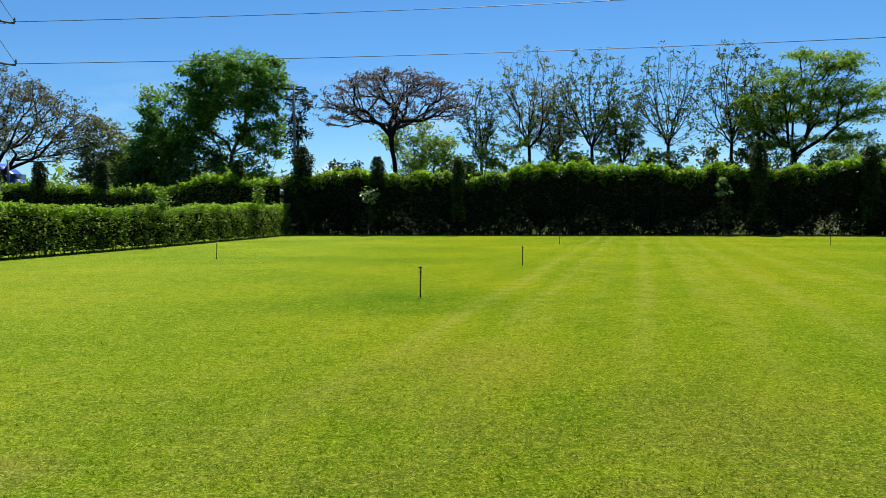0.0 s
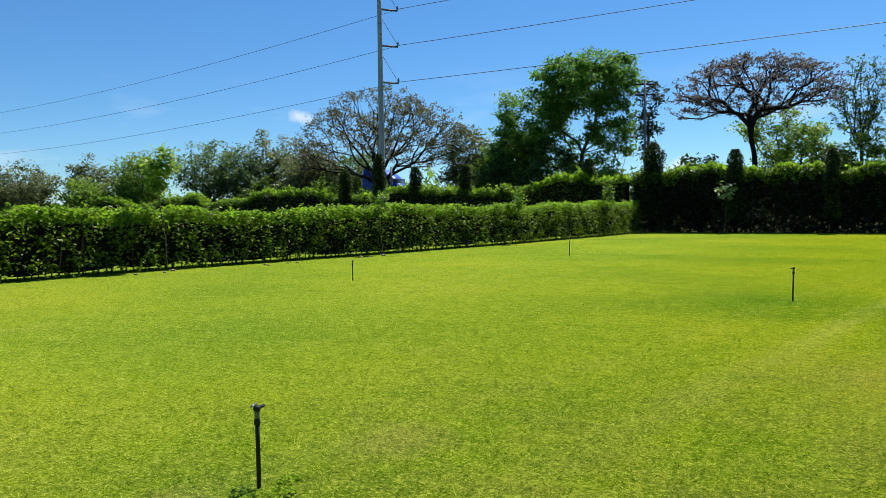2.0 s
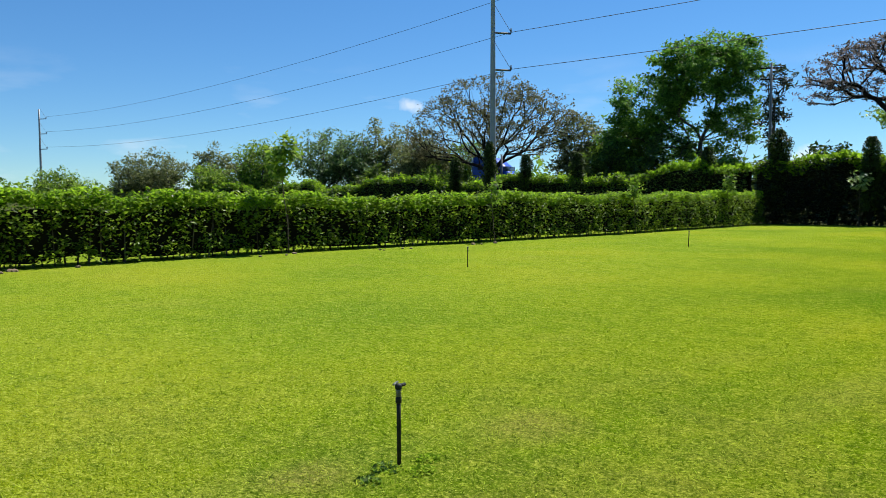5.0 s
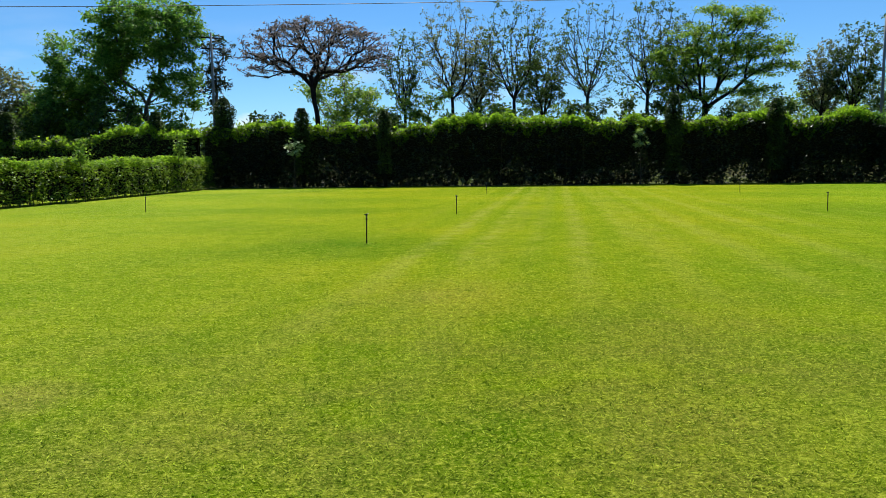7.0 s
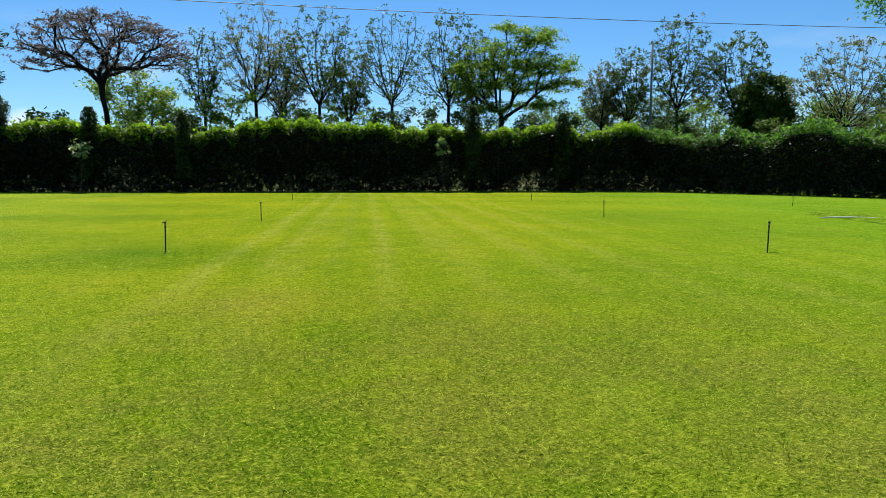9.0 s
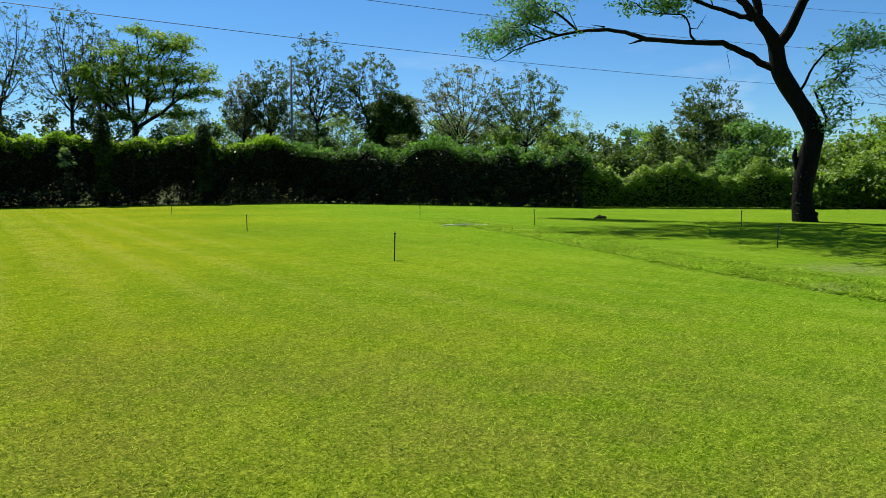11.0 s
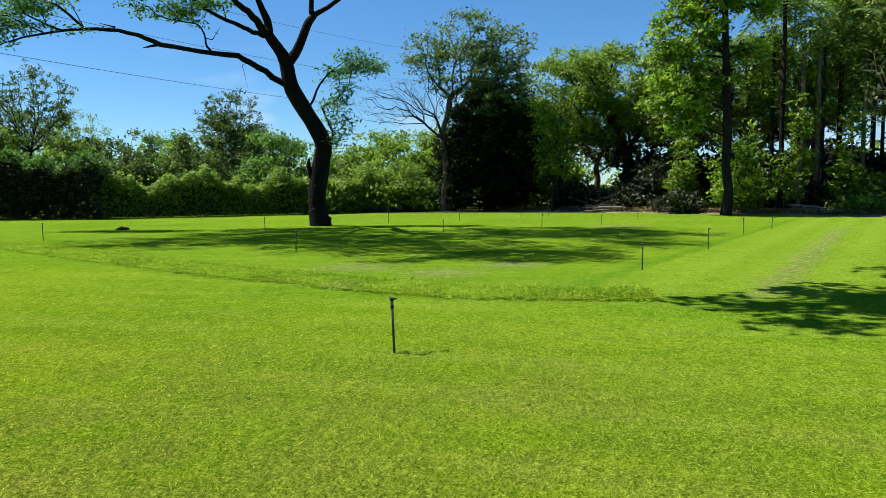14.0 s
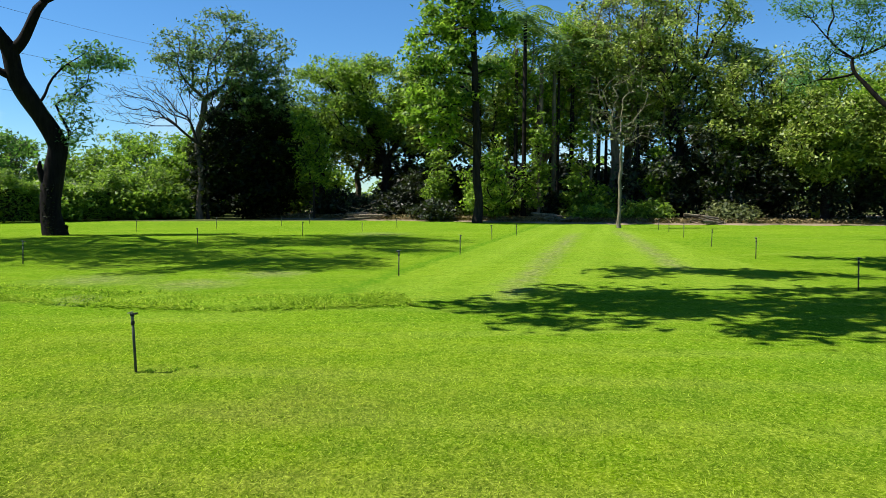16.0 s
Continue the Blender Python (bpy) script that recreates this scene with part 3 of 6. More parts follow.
            arr[cnt] = a + (g - a) * f + side * math.sin(math.pi * f) + (rng.normal(size=3) * 0.6 * bend * step if k < m else 0)
            way[cnt] = way[j] + np.linalg.norm(arr[cnt] - arr[j])
            par.append(j)
            j = cnt
            cnt += 1
        ends.append(j)
    par = np.array(par)
    arr = arr[:cnt]
    load = np.zeros(cnt)
    load[ends] = 1.0
    for i in range(cnt - 1, 0, -1):
        load[i] = max(load[i], 0.6)
        load[par[i]] += load[i]
    rad = twig * np.maximum(load, 0.6) ** 0.5
    rad *= 1 + (trunk_r / max(rad[1], 1e-6) - 1) * np.clip((load / load[1]) ** taper, 0, 1)
    rad[:knots + 1] *= 1 - 0.22 * np.arange(knots + 1) / knots
    rad[0] = trunk_r * 1.3
    for i, r in enumerate(fixed):
        if r:
            rad[i] = r
    if any(fixed):
        for i in range(len(fixed), cnt):
            rad[i] = min(rad[i], rad[par[i]] * 0.75)
    tv, tf = sweep_tree(arr, par, rad, knots)
    ob = thing(name, at, label, category, group)
    under("trunk", mesh_of(name + "_trunk", tv, tf, bark, True), ob)
    hosts = np.array(ends)
    extra = par[hosts]
    hosts = np.concatenate([hosts, extra[rng.random(len(extra)) < fill]])
    hosts = hosts[hosts > knots]
    n = np.maximum(1, (per * (0.5 + rng.random(len(hosts)))).astype(int))
    c = np.repeat(arr[hosts], n, 0) + rng.normal(size=(n.sum(), 3)) * clump * np.array([0.62, 0.62, flat])
    c = c[c[:, 2] > clear]
    v, f = leaves(rng, c, leaf, slim, lift, far=not near)
    under("crown", mesh_of(name + "_crown", v, f, leaf_mat), ob)
    return ob


def hedge(name, label, line, width, top, seed, leaf_mat, leaf=0.13, density=150, bare=0.35, category="hedge", lumps=0.18, core=True, stems=0.55, crest=0.18, crest_mat=None, holes=0.0, thick=0.13, heart=0.30, porous=0.0, tuft_up=0.6, voids=0.0, gaps=(), far=True):
    """A clipped hedge along a line of (x, y): stems below, an added near-black core that stands for twigs and blocks
    the sun, and a skin of leaves on its sides and top. top(s) is its height at s metres.
    """
    rng = np.random.default_rng(seed)
    pl = np.array(line, float)
    seg = np.linalg.norm(np.diff(pl, axis=0), axis=1)
    cum = np.concatenate([[0], np.cumsum(seg)])
    length = cum[-1]

    def place(s):
        x, y = np.interp(s, cum, pl[:, 0]), np.interp(s, cum, pl[:, 1])
        i = np.clip(np.searchsorted(cum, s, "right") - 1, 0, len(seg) - 1)
        d = (pl[i + 1] - pl[i]) / seg[i][:, None]
        return np.stack([x, y], 1), np.stack([d[:, 1], -d[:, 0]], 1)

    ob = thing(name, (0, 0, 0), label, category)
    hs = np.arange(0, length, 0.5)
    hmax = max(float(top(s)) for s in hs)
    n = int(length * (2 * hmax + width) * density)
    s = rng.random(n) * length
    ht = np.array([top(a) for a in hs])
    ht = ht + np.convolve(rng.normal(size=len(hs) + 4), np.ones(5) / 5, "valid") * lumps
    h = np.interp(s, hs, ht)
    girth = hmax * 2 + width
    u = rng.random(n) * girth
    face = np.where(u < hmax, -1, np.where(u < 2 * hmax, 1, 0))
    z = np.where(face == 0, h + np.abs(rng.normal(size=n)) * lumps * 0.6 - 0.06, bare * (0.4 + 0.9 * rng.random(n)) + (h - bare) * (u % hmax) / hmax)
    lump = np.sin(s * 2.1 + 1.3 * np.sin(s * 0.7) + z * 1.1) + np.sin(s * 5.3 + z * 4.1) * 0.7 + np.sin(s * 3.7 - z * 6.3) * 0.7
    bulge = 1 + 0.11 * lump + 0.14 * (1 - z / h) + rng.normal(size=n) * thick
    off = np.where(face == 0, (rng.random(n) - 0.5) * width * 1.1, face * width * 0.5 * bulge)
    keep = (z < h + 0.35) & (rng.random(n) < np.where(z < bare * 1.7, 0.55, np.where(z < holes * 0.9, 0.6, 1.0)))
    if porous:
        web = np.sin(s * 4.3 + 2.1 * np.sin(s * 1.1)) + np.sin(s * 9.1 + z * 2.7) + np.sin(z * 5.2 - s * 1.9)
        web += 1.3 * np.sin(s * 0.62 + 2 * np.sin(s * 0.23))
        keep &= (z > porous + 0.45 * np.sin(s * 1.3 + 1) + 0.3 * np.sin(s * 2.9)) | (rng.random(n) < np.clip(1.95 + 0.32 * web, 0.35, 1.0))
    if voids:
        # dark hollows between the leafy shoots
        web = np.sin(s * 7.3 + 2.0 * np.sin(s * 1.7 + z)) + np.sin(z * 6.1 + 1.7 * np.sin(s * 2.9)) + np.sin(s * 13.1 - z * 8.3) * 0.8
        keep &= rng.random(n) < np.clip(1.0 - voids + 0.42 * web, 0.12, 1.0)
    xy, nr = place(s)
    for g, wide, tall in gaps:
        keep &= (np.abs(xy[:, 0] - g) > wide * (1 - 0.5 * z / tall)) | (z > tall) | (rng.random(n) < 0.3)
    c = np.concatenate([xy + nr * off[:, None], z[:, None]], 1)[keep]
    c[:, 2] += terrain(c[:, 0], c[:, 1])
    if crest > 0.3:
        k = int(length * width * crest * density * 5)
        sk = rng.random(k) * length
        pk, nk = place(sk)
        hk = np.interp(sk, hs, ht)
        tuft = lumps * (0.25 + 0.8 * np.abs(np.sin(sk * 3.1 + 2 * np.sin(sk * 0.9)) * np.sin(sk * 1.3)))
        deep = crest * (0.3 + 0.7 * np.abs(np.sin(sk * 0.83 + 1.7 * np.sin(sk * 0.37)) * np.cos(sk * 2.2 + np.sin(sk))))
        zk = hk - deep + (deep + tuft) * rng.random(k) ** 1.1
        ck = np.concatenate([pk + nk * ((rng.random(k) - 0.5) * width)[:, None], zk[:, None]], 1)
        ck[:, 2] += terrain(ck[:, 0], ck[:, 1])
        # single shoots standing above the rest
        q = int(length * 4)
        sq = rng.random(q) * length
        pq, nq = place(sq)
        pq = pq + nq * ((rng.random(q) - 0.5) * width * 0.8)[:, None]
        rise = lumps * (0.3 + 1.5 * rng.random(q) ** 2)
        up = rng.random((q, 14))
        shoot = np.empty((q, 14, 3))
        shoot[..., :2] = pq[:, None] + rng.normal(size=(q, 14, 2)) * 0.07
        shoot[..., 2] = np.interp(sq, hs, ht)[:, None] - 0.15 + (0.15 + rise[:, None]) * up + terrain(pq[:, 0], pq[:, 1])[:, None]
        ck = np.concatenate([ck, shoot.reshape(-1, 3)])
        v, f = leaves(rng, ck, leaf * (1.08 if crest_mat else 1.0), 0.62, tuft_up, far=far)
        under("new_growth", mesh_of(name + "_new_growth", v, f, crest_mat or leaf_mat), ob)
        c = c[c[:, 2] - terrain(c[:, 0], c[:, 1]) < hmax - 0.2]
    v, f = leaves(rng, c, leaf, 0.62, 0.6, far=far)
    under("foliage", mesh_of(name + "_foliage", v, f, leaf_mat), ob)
    # upright stems and side twigs
    m = int(length / stems)
    ss = (np.arange(m) + rng.random(m) * 0.7) * stems
    ss = ss[ss < length]
    xy, nr = place(ss)
    clear = np.array([all(abs(q[0] - g) > wide for g, wide, tall in gaps) for q in xy])
    ss, xy, nr = ss[clear], xy[clear], nr[clear]
    offs = (rng.random(len(ss)) - 0.5) * width * 0.7
    foot = np.concatenate([xy + nr * offs[:, None], np.zeros((len(ss), 1)) - 0.03], 1)
    foot[:, 2] += terrain(foot[:, 0], foot[:, 1])
    tip = foot + np.concatenate([rng.normal(size=(len(ss), 2)) * 0.12, (np.interp(ss, hs, ht) * 0.9)[:, None]], 1)
    v, f = tubes(foot, tip, np.full(len(ss), 0.02) * (0.7 + rng.random(len(ss))), np.full(len(ss), 0.012), 5)
    under("stem_fringe", mesh_of(name + "_stems", v, f, M_BARK), ob, kind="stuff")
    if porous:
        # inner leaves in painted shade, thinner here and there so that daylight glints through
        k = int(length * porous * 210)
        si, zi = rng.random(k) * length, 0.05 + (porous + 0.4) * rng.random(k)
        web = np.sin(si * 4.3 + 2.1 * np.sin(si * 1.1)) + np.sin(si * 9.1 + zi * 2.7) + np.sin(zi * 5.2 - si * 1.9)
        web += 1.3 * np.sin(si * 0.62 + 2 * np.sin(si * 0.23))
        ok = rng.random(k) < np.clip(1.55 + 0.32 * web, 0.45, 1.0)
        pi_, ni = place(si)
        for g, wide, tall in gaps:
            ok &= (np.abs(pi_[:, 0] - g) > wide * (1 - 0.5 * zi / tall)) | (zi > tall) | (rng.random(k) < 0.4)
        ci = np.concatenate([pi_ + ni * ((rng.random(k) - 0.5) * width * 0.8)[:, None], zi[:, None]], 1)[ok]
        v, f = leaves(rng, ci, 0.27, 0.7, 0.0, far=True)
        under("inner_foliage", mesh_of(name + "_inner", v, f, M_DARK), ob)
    # solid core added to stop sunlight and give the hedge's dark inside
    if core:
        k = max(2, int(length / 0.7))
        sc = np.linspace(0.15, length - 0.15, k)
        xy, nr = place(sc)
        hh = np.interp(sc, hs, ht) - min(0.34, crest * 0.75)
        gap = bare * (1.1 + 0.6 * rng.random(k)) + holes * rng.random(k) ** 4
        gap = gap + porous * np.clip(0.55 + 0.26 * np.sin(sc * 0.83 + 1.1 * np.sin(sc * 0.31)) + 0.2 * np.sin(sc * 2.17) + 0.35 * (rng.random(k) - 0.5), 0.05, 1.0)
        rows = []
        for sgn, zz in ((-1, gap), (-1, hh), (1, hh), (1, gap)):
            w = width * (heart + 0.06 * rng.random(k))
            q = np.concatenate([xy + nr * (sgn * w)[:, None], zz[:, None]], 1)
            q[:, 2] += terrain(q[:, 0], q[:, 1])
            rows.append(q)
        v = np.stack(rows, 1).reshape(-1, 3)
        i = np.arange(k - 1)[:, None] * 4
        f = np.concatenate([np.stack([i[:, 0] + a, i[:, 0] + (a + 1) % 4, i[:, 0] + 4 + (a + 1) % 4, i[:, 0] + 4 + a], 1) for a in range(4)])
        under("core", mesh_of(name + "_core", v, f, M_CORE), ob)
    return ob


def column(at, z0, z1, r, seed):
    """A clipped leafy column that stands up out of the hedge."""
    rng = np.random.default_rng(seed)
    ob = thing("leafy_column", (at[0], at[1], float(terrain(*at))), "dark clipped leafy column rising out of the tall hedge", "shrub", "columns along the perimeter hedge")
    n = int((z1 - z0) * r * 2 * math.pi * 300)
    a, z = rng.random(n) * 2 * math.pi, z0 + (z1 - z0) * rng.random(n)
    rr = r * 0.85 * np.clip((z1 + 0.25 - z) / 1.1, 0.2, 1) ** 0.7 * (0.85 + 0.16 * np.sin(z * 3.1 + seed + 2 * np.sin(a)) + rng.normal(size=n) * 0.18)
    c = np.stack([np.cos(a) * rr, np.sin(a) * rr, z], 1)
    v, f = leaves(rng, c, 0.15, 0.6, far=True)
    under("foliage", mesh_of("column_foliage", v, f, M_COLUMN), ob)
    # added near-black core: the column's inner shade as a solid
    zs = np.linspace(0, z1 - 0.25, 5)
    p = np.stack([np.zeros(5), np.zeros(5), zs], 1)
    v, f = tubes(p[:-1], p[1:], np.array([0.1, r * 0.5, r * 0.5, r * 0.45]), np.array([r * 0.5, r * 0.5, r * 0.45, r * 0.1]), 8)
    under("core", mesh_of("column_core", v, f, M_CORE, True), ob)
    return ob


# ---- ground ----

def build_ground():
    inner = np.arange(-60.0, 120.1, 2.0)
    outer = np.array([2600, 1700, 1100, 700, 450, 300, 220, 170, 140.0])
    xs = np.concatenate([-outer + 40, inner, outer[::-1] + 20])
    ys = np.concatenate([-outer + 60, inner, outer[::-1] + 20])
    gx, gy = np.meshgrid(xs, ys)
    v = np.stack([gx.ravel(), gy.ravel(), terrain(gx, gy).ravel()], 1)
    w = len(xs)
    i = (np.arange(len(ys) - 1)[:, None] * w + np.arange(w - 1)[None, :]).ravel()
    f = np.stack([i, i + 1, i + 1 + w, i + w], 1)
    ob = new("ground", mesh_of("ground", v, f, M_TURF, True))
    return tagged(ob, "wide sunlit mown lawn with mowing bands and dry patches", "lawn", kind="structure")


def build_road():
    n = 80
    s = np.linspace(-260, 300, n)
    v = []
    for off in (66.2, 73.8):
        x, y = s * 0.9925 + off * 0.122, -s * 0.122 + off * 0.9925
        v.append(np.stack([x, y, terrain(x, y) + 0.03], 1))
    v = np.stack(v, 1).reshape(-1, 3)
    i = np.arange(n - 1) * 2
    ob = new("road", mesh_of("road", v, np.stack([i, i + 2, i + 3, i + 1], 1), M_ROAD))
    return tagged(ob, "grey asphalt road on a low bank behind the hedge", "road", kind="structure")


def build_blades():
    """Short turf blades where the lawn is nearest."""
    rng = np.random.default_rng(5)
    n = 615000
    r = 0.8 * np.exp(rng.random(n) * math.log(16.0 / 0.8))
    r = r[rng.random(n) < np.clip((16.0 - r) / 9.0, 0, 1) * np.clip(r / 2.4, 0, 1)]
    r = np.concatenate([r, 0.85 * np.sqrt(rng.random(26000))])
    n = len(r)
    a = rng.random(n) * 2 * math.pi
    c = np.stack([0.15 + r * np.sin(a), -0.1 + r * np.cos(a), np.zeros(n)], 1)
    tall = 0.008 + 0.022 * rng.random(n) ** 2
    wide = (0.0024 + 0.0031 * rng.random(n)) * (0.75 + 0.055 * r)
    d = rng.random(n) * 2 * math.pi
    side = np.stack([np.cos(d), np.sin(d), np.zeros(n)], 1) * wide[:, None]
    tip = c + np.stack([rng.normal(size=n) * 0.026, rng.normal(size=n) * 0.026, tall], 1)
    v = np.stack([c - side, c + side, tip], 1).reshape(-1, 3)
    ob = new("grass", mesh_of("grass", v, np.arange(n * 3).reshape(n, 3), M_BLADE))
    return tagged(ob, "short yellow-green turf blades of the mown lawn", "grass", kind="stuff")


VERGE = [(23.0, 21.5), (22.0, 19.0), (20.3, 15.3), (17.5, 10.9), (14.8, 6.6), (13.4, 3.9), (12.5, 2.2), (12.0, 0.4), (12.0, -1.2), (12.15, -2.4)]


def build_verge():
    """A weedy ridge of longer grass between the two lawns."""
    rng = np.random.default_rng(8)
    pl = np.array(VERGE)
    seg = np.linalg.norm(np.diff(pl, axis=0), axis=1)
    cum = np.concatenate([[0], np.cumsum(seg)])
    ob = thing("grass_verge", (0, 0, 0), "low weedy ridge of unmown grass along the lawn's edge", "verge", kind="stuff")
    k = 120
    s = np.linspace(0, cum[-1], k)
    x, y = np.interp(s, cum, pl[:, 0]), np.interp(s, cum, pl[:, 1])
    t = np.stack([np.gradient(x), np.gradient(y)], 1)
    t /= np.linalg.norm(t, axis=1, keepdims=True)
    nr = np.stack([-t[:, 1], t[:, 0]], 1) * -1
    rows = []
    for o, h in ((-0.18, -0.02), (-0.10, 0.05), (0.25, 0.075), (0.7, 0.075), (1.2, 0.045), (1.9, -0.02)):
        fade = np.clip((cum[-1] - s) / 1.0, 0.1, 1)
        hh = h * fade * (0.8 + 0.3 * np.sin(s * 1.7) * np.sin(s * 0.6) + rng.random(k) * 0.5)
        oo = o + 0.12 * np.sin(s * 2.3 + o)
        rows.append(np.stack([x - nr[:, 0] * oo, y - nr[:, 1] * oo, hh], 1))
    v = np.stack(rows, 1)
    m = v.shape[1]
    i = (np.arange(k - 1)[:, None] * m + np.arange(m - 1)[None]).ravel()
    under("mound", mesh_of("verge_mound", v.reshape(-1, 3), np.stack([i, i + 1, i + m + 1, i + m], 1), M_TURF, True), ob, kind="stuff")
    n = 76000
    ss = rng.random(n) * cum[-1]
    o = -0.25 + rng.random(n) * 1.55 + rng.normal(size=n) * 0.12
    clump = 0.5 + 0.5 * np.sin(ss * 1.9 + 2 * np.sin(ss * 0.53)) * np.sin(ss * 0.71 + o * 2)
    px, py = np.interp(ss, cum, pl[:, 0]), np.interp(ss, cum, pl[:, 1])
    nx, ny = np.interp(ss, s, nr[:, 0]), np.interp(ss, s, nr[:, 1])
    c = np.stack([px - nx * o, py - ny * o, np.where(o < 1, 0.035, 0.0)], 1)
    tall = np.clip((cum[-1] - ss) / 1.0, 0.3, 1) * (0.025 + 0.085 * rng.random(n) ** 2 * (0.25 + 0.75 * clump)) * np.clip((o + 0.45) * 2, 0.4, 1) * np.clip(1.8 - o, 0.4, 1)
    d = rng.random(n) * 2 * math.pi
    side = np.stack([np.cos(d), np.sin(d), np.zeros(n)], 1) * (0.009 + 0.012 * rng.random((n, 1)))
    tip = c + np.stack([rng.normal(size=n) * 0.06, rng.normal(size=n) * 0.06, tall], 1)
    v = np.stack([c - side, c + side, tip], 1).reshape(-1, 3)
    k = 26000
    sk = rng.random(k) * cum[-1]
    ok = -0.2 + rng.random(k) * 1.4
    keep = rng.random(k) < np.clip(0.5 + 0.6 * np.sin(sk * 2.6 + 2 * np.sin(sk * 0.9)) * np.sin(ok * 4 + sk), 0.05, 1)
    sk, ok = sk[keep], ok[keep]
    broad = np.stack([np.interp(sk, cum, pl[:, 0]) - np.interp(sk, s, nr[:, 0]) * ok, np.interp(sk, cum, pl[:, 1]) - np.interp(sk, s, nr[:, 1]) * ok, 0.03 + 0.075 * rng.random(len(sk)) ** 2], 1)
    lv, lf = leaves(rng, broad, 0.05, 0.5, 0.3)
    under("broad_weeds", mesh_of("verge_broad_weeds", lv, lf, M_WEED), ob, kind="stuff")
    under("weeds", mesh_of("verge_weeds", v, np.arange(n * 3).reshape(n, 3), M_WEED), ob, kind="stuff")


M_WEED = make_leaf("weed_blade", (0.10, 0.21, 0.010), (0.26, 0.41, 0.020), (0.50, 0.60, 0.07), 0.6, 0.6, 0.06, 1.0)
build_ground()
build_road()
build_blades()
build_verge()

# ---- hedges ----
LEFT = [(-20.3, 1.0), (-19.3, 8.5), (-18.4, 17.5), (-16.3, 27.0), (-14.3, 38.0), (-12.6, 51.5), (-11.9, 58.0)]
hedge("clipped_hedge", "bright green clipped broadleaf hedge with bare stems at its foot", LEFT, 1.0,
      lambda s: 1.60 + 0.16 * min(1.0, s / 28) + 0.55 * max(0.0, (s - 28) / 30), 3, M_HEDGE, 0.12, 290, 0.09, stems=0.22, crest=0.45, lumps=0.22, holes=0.2, thick=0.24, heart=0.2, voids=0.34, far=False, crest_mat=M_CREST)
# next two hedges: lawn-side shade painted by M_DARK leaves, lit crest by brighter ones
FAR = [(-12.2, 60.0), (-4.0, 58.6), (8.0, 56.3), (22.0, 53.4), (35.5, 50.2)]
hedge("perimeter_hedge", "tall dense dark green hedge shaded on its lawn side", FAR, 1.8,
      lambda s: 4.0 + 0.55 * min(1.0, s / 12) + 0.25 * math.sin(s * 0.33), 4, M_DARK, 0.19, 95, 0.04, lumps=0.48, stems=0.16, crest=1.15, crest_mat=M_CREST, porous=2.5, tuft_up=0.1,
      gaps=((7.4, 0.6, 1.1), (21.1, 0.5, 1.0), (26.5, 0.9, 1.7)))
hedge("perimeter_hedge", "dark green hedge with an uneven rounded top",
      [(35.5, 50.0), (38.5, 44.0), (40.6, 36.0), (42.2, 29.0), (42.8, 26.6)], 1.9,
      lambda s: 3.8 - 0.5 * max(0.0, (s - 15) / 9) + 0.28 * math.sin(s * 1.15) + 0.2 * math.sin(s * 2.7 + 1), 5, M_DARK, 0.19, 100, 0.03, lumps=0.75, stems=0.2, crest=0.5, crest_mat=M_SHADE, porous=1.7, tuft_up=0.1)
hedge("low_hedge", "low sunlit olive-green hedge at the edge of the lawn",
      [(42.8, 27.0), (45.5, 22.5), (49.0, 18.0), (52.0, 15.0), (55.0, 12.5)], 1.5,
      lambda s: 2.0 + 0.22 * math.sin(s * 0.41) + 0.2 * math.sin(s * 1.13 + 1.0), 6, M_GREEN, 0.16, 230, 0.05, lumps=0.85, crest=0.6, heart=0.12, stems=0.25)
hedge("perimeter_hedge", "dark green hedge running on behind the clipped hedge",
      [(-13.0, 61.5), (-24.0, 62.5), (-36.0, 62.8), (-52.0, 63.5), (-80.0, 66.5), (-115.0, 72.0)], 1.7,
      lambda s: 4.2 - 0.55 * min(1.0, s / 14) - 0.3 * min(1.0, s / 60) + 0.3 * math.sin(s * 0.4), 7, M_FICUS, 0.22, 70, 0.3, lumps=0.5, crest=0.6, crest_mat=M_CREST, tuft_up=0.1)
for i, (cx, cy, top, r) in enumerate(((-10.7, 59.6, 6.8, 0.85), (-4.7, 57.8, 5.9, 0.6), (1.4, 56.5, 5.6, 0.55), (21.9, 52.5, 6.4, 0.62), (28.6, 50.8, 5.9, 0.62),
                                      (-16.4, 62.0, 6.0, 0.7), (-27.7, 62.3, 6.0, 0.65), (-32.8, 62.3, 6.0, 0.65), (-40.5, 62.3, 6.0, 0.7), (-34.4, 58.5, 7.0, 0.6))):
    column((cx, cy), 1.0 if i < 5 else 2.5, top, r, 40 + i)

# ---- trees beyond the hedges ----
tree("umbrella_tree", "broad umbrella-shaped tree with mauve-brown sparse crown", (-4.5, 78.5),
     [(-0.3, 0, 11.9, 7.6, 6, 2.8), (-0.3, 0, 13.3, 5.2, 5, 1.4), (-5.8, 0, 10.4, 2.8, 2.6, 1.2), (5.4, 0, 11.0, 2.4, 2.4, 1.3)],
     7.0, 0.29, M_MAUVE, M_BARK_DARK, 11, 640, 26, 0.40, 0.18, lean=(-0.6, 0), shell=0.6, fill=0.25, twig=0.02, flat=0.22)
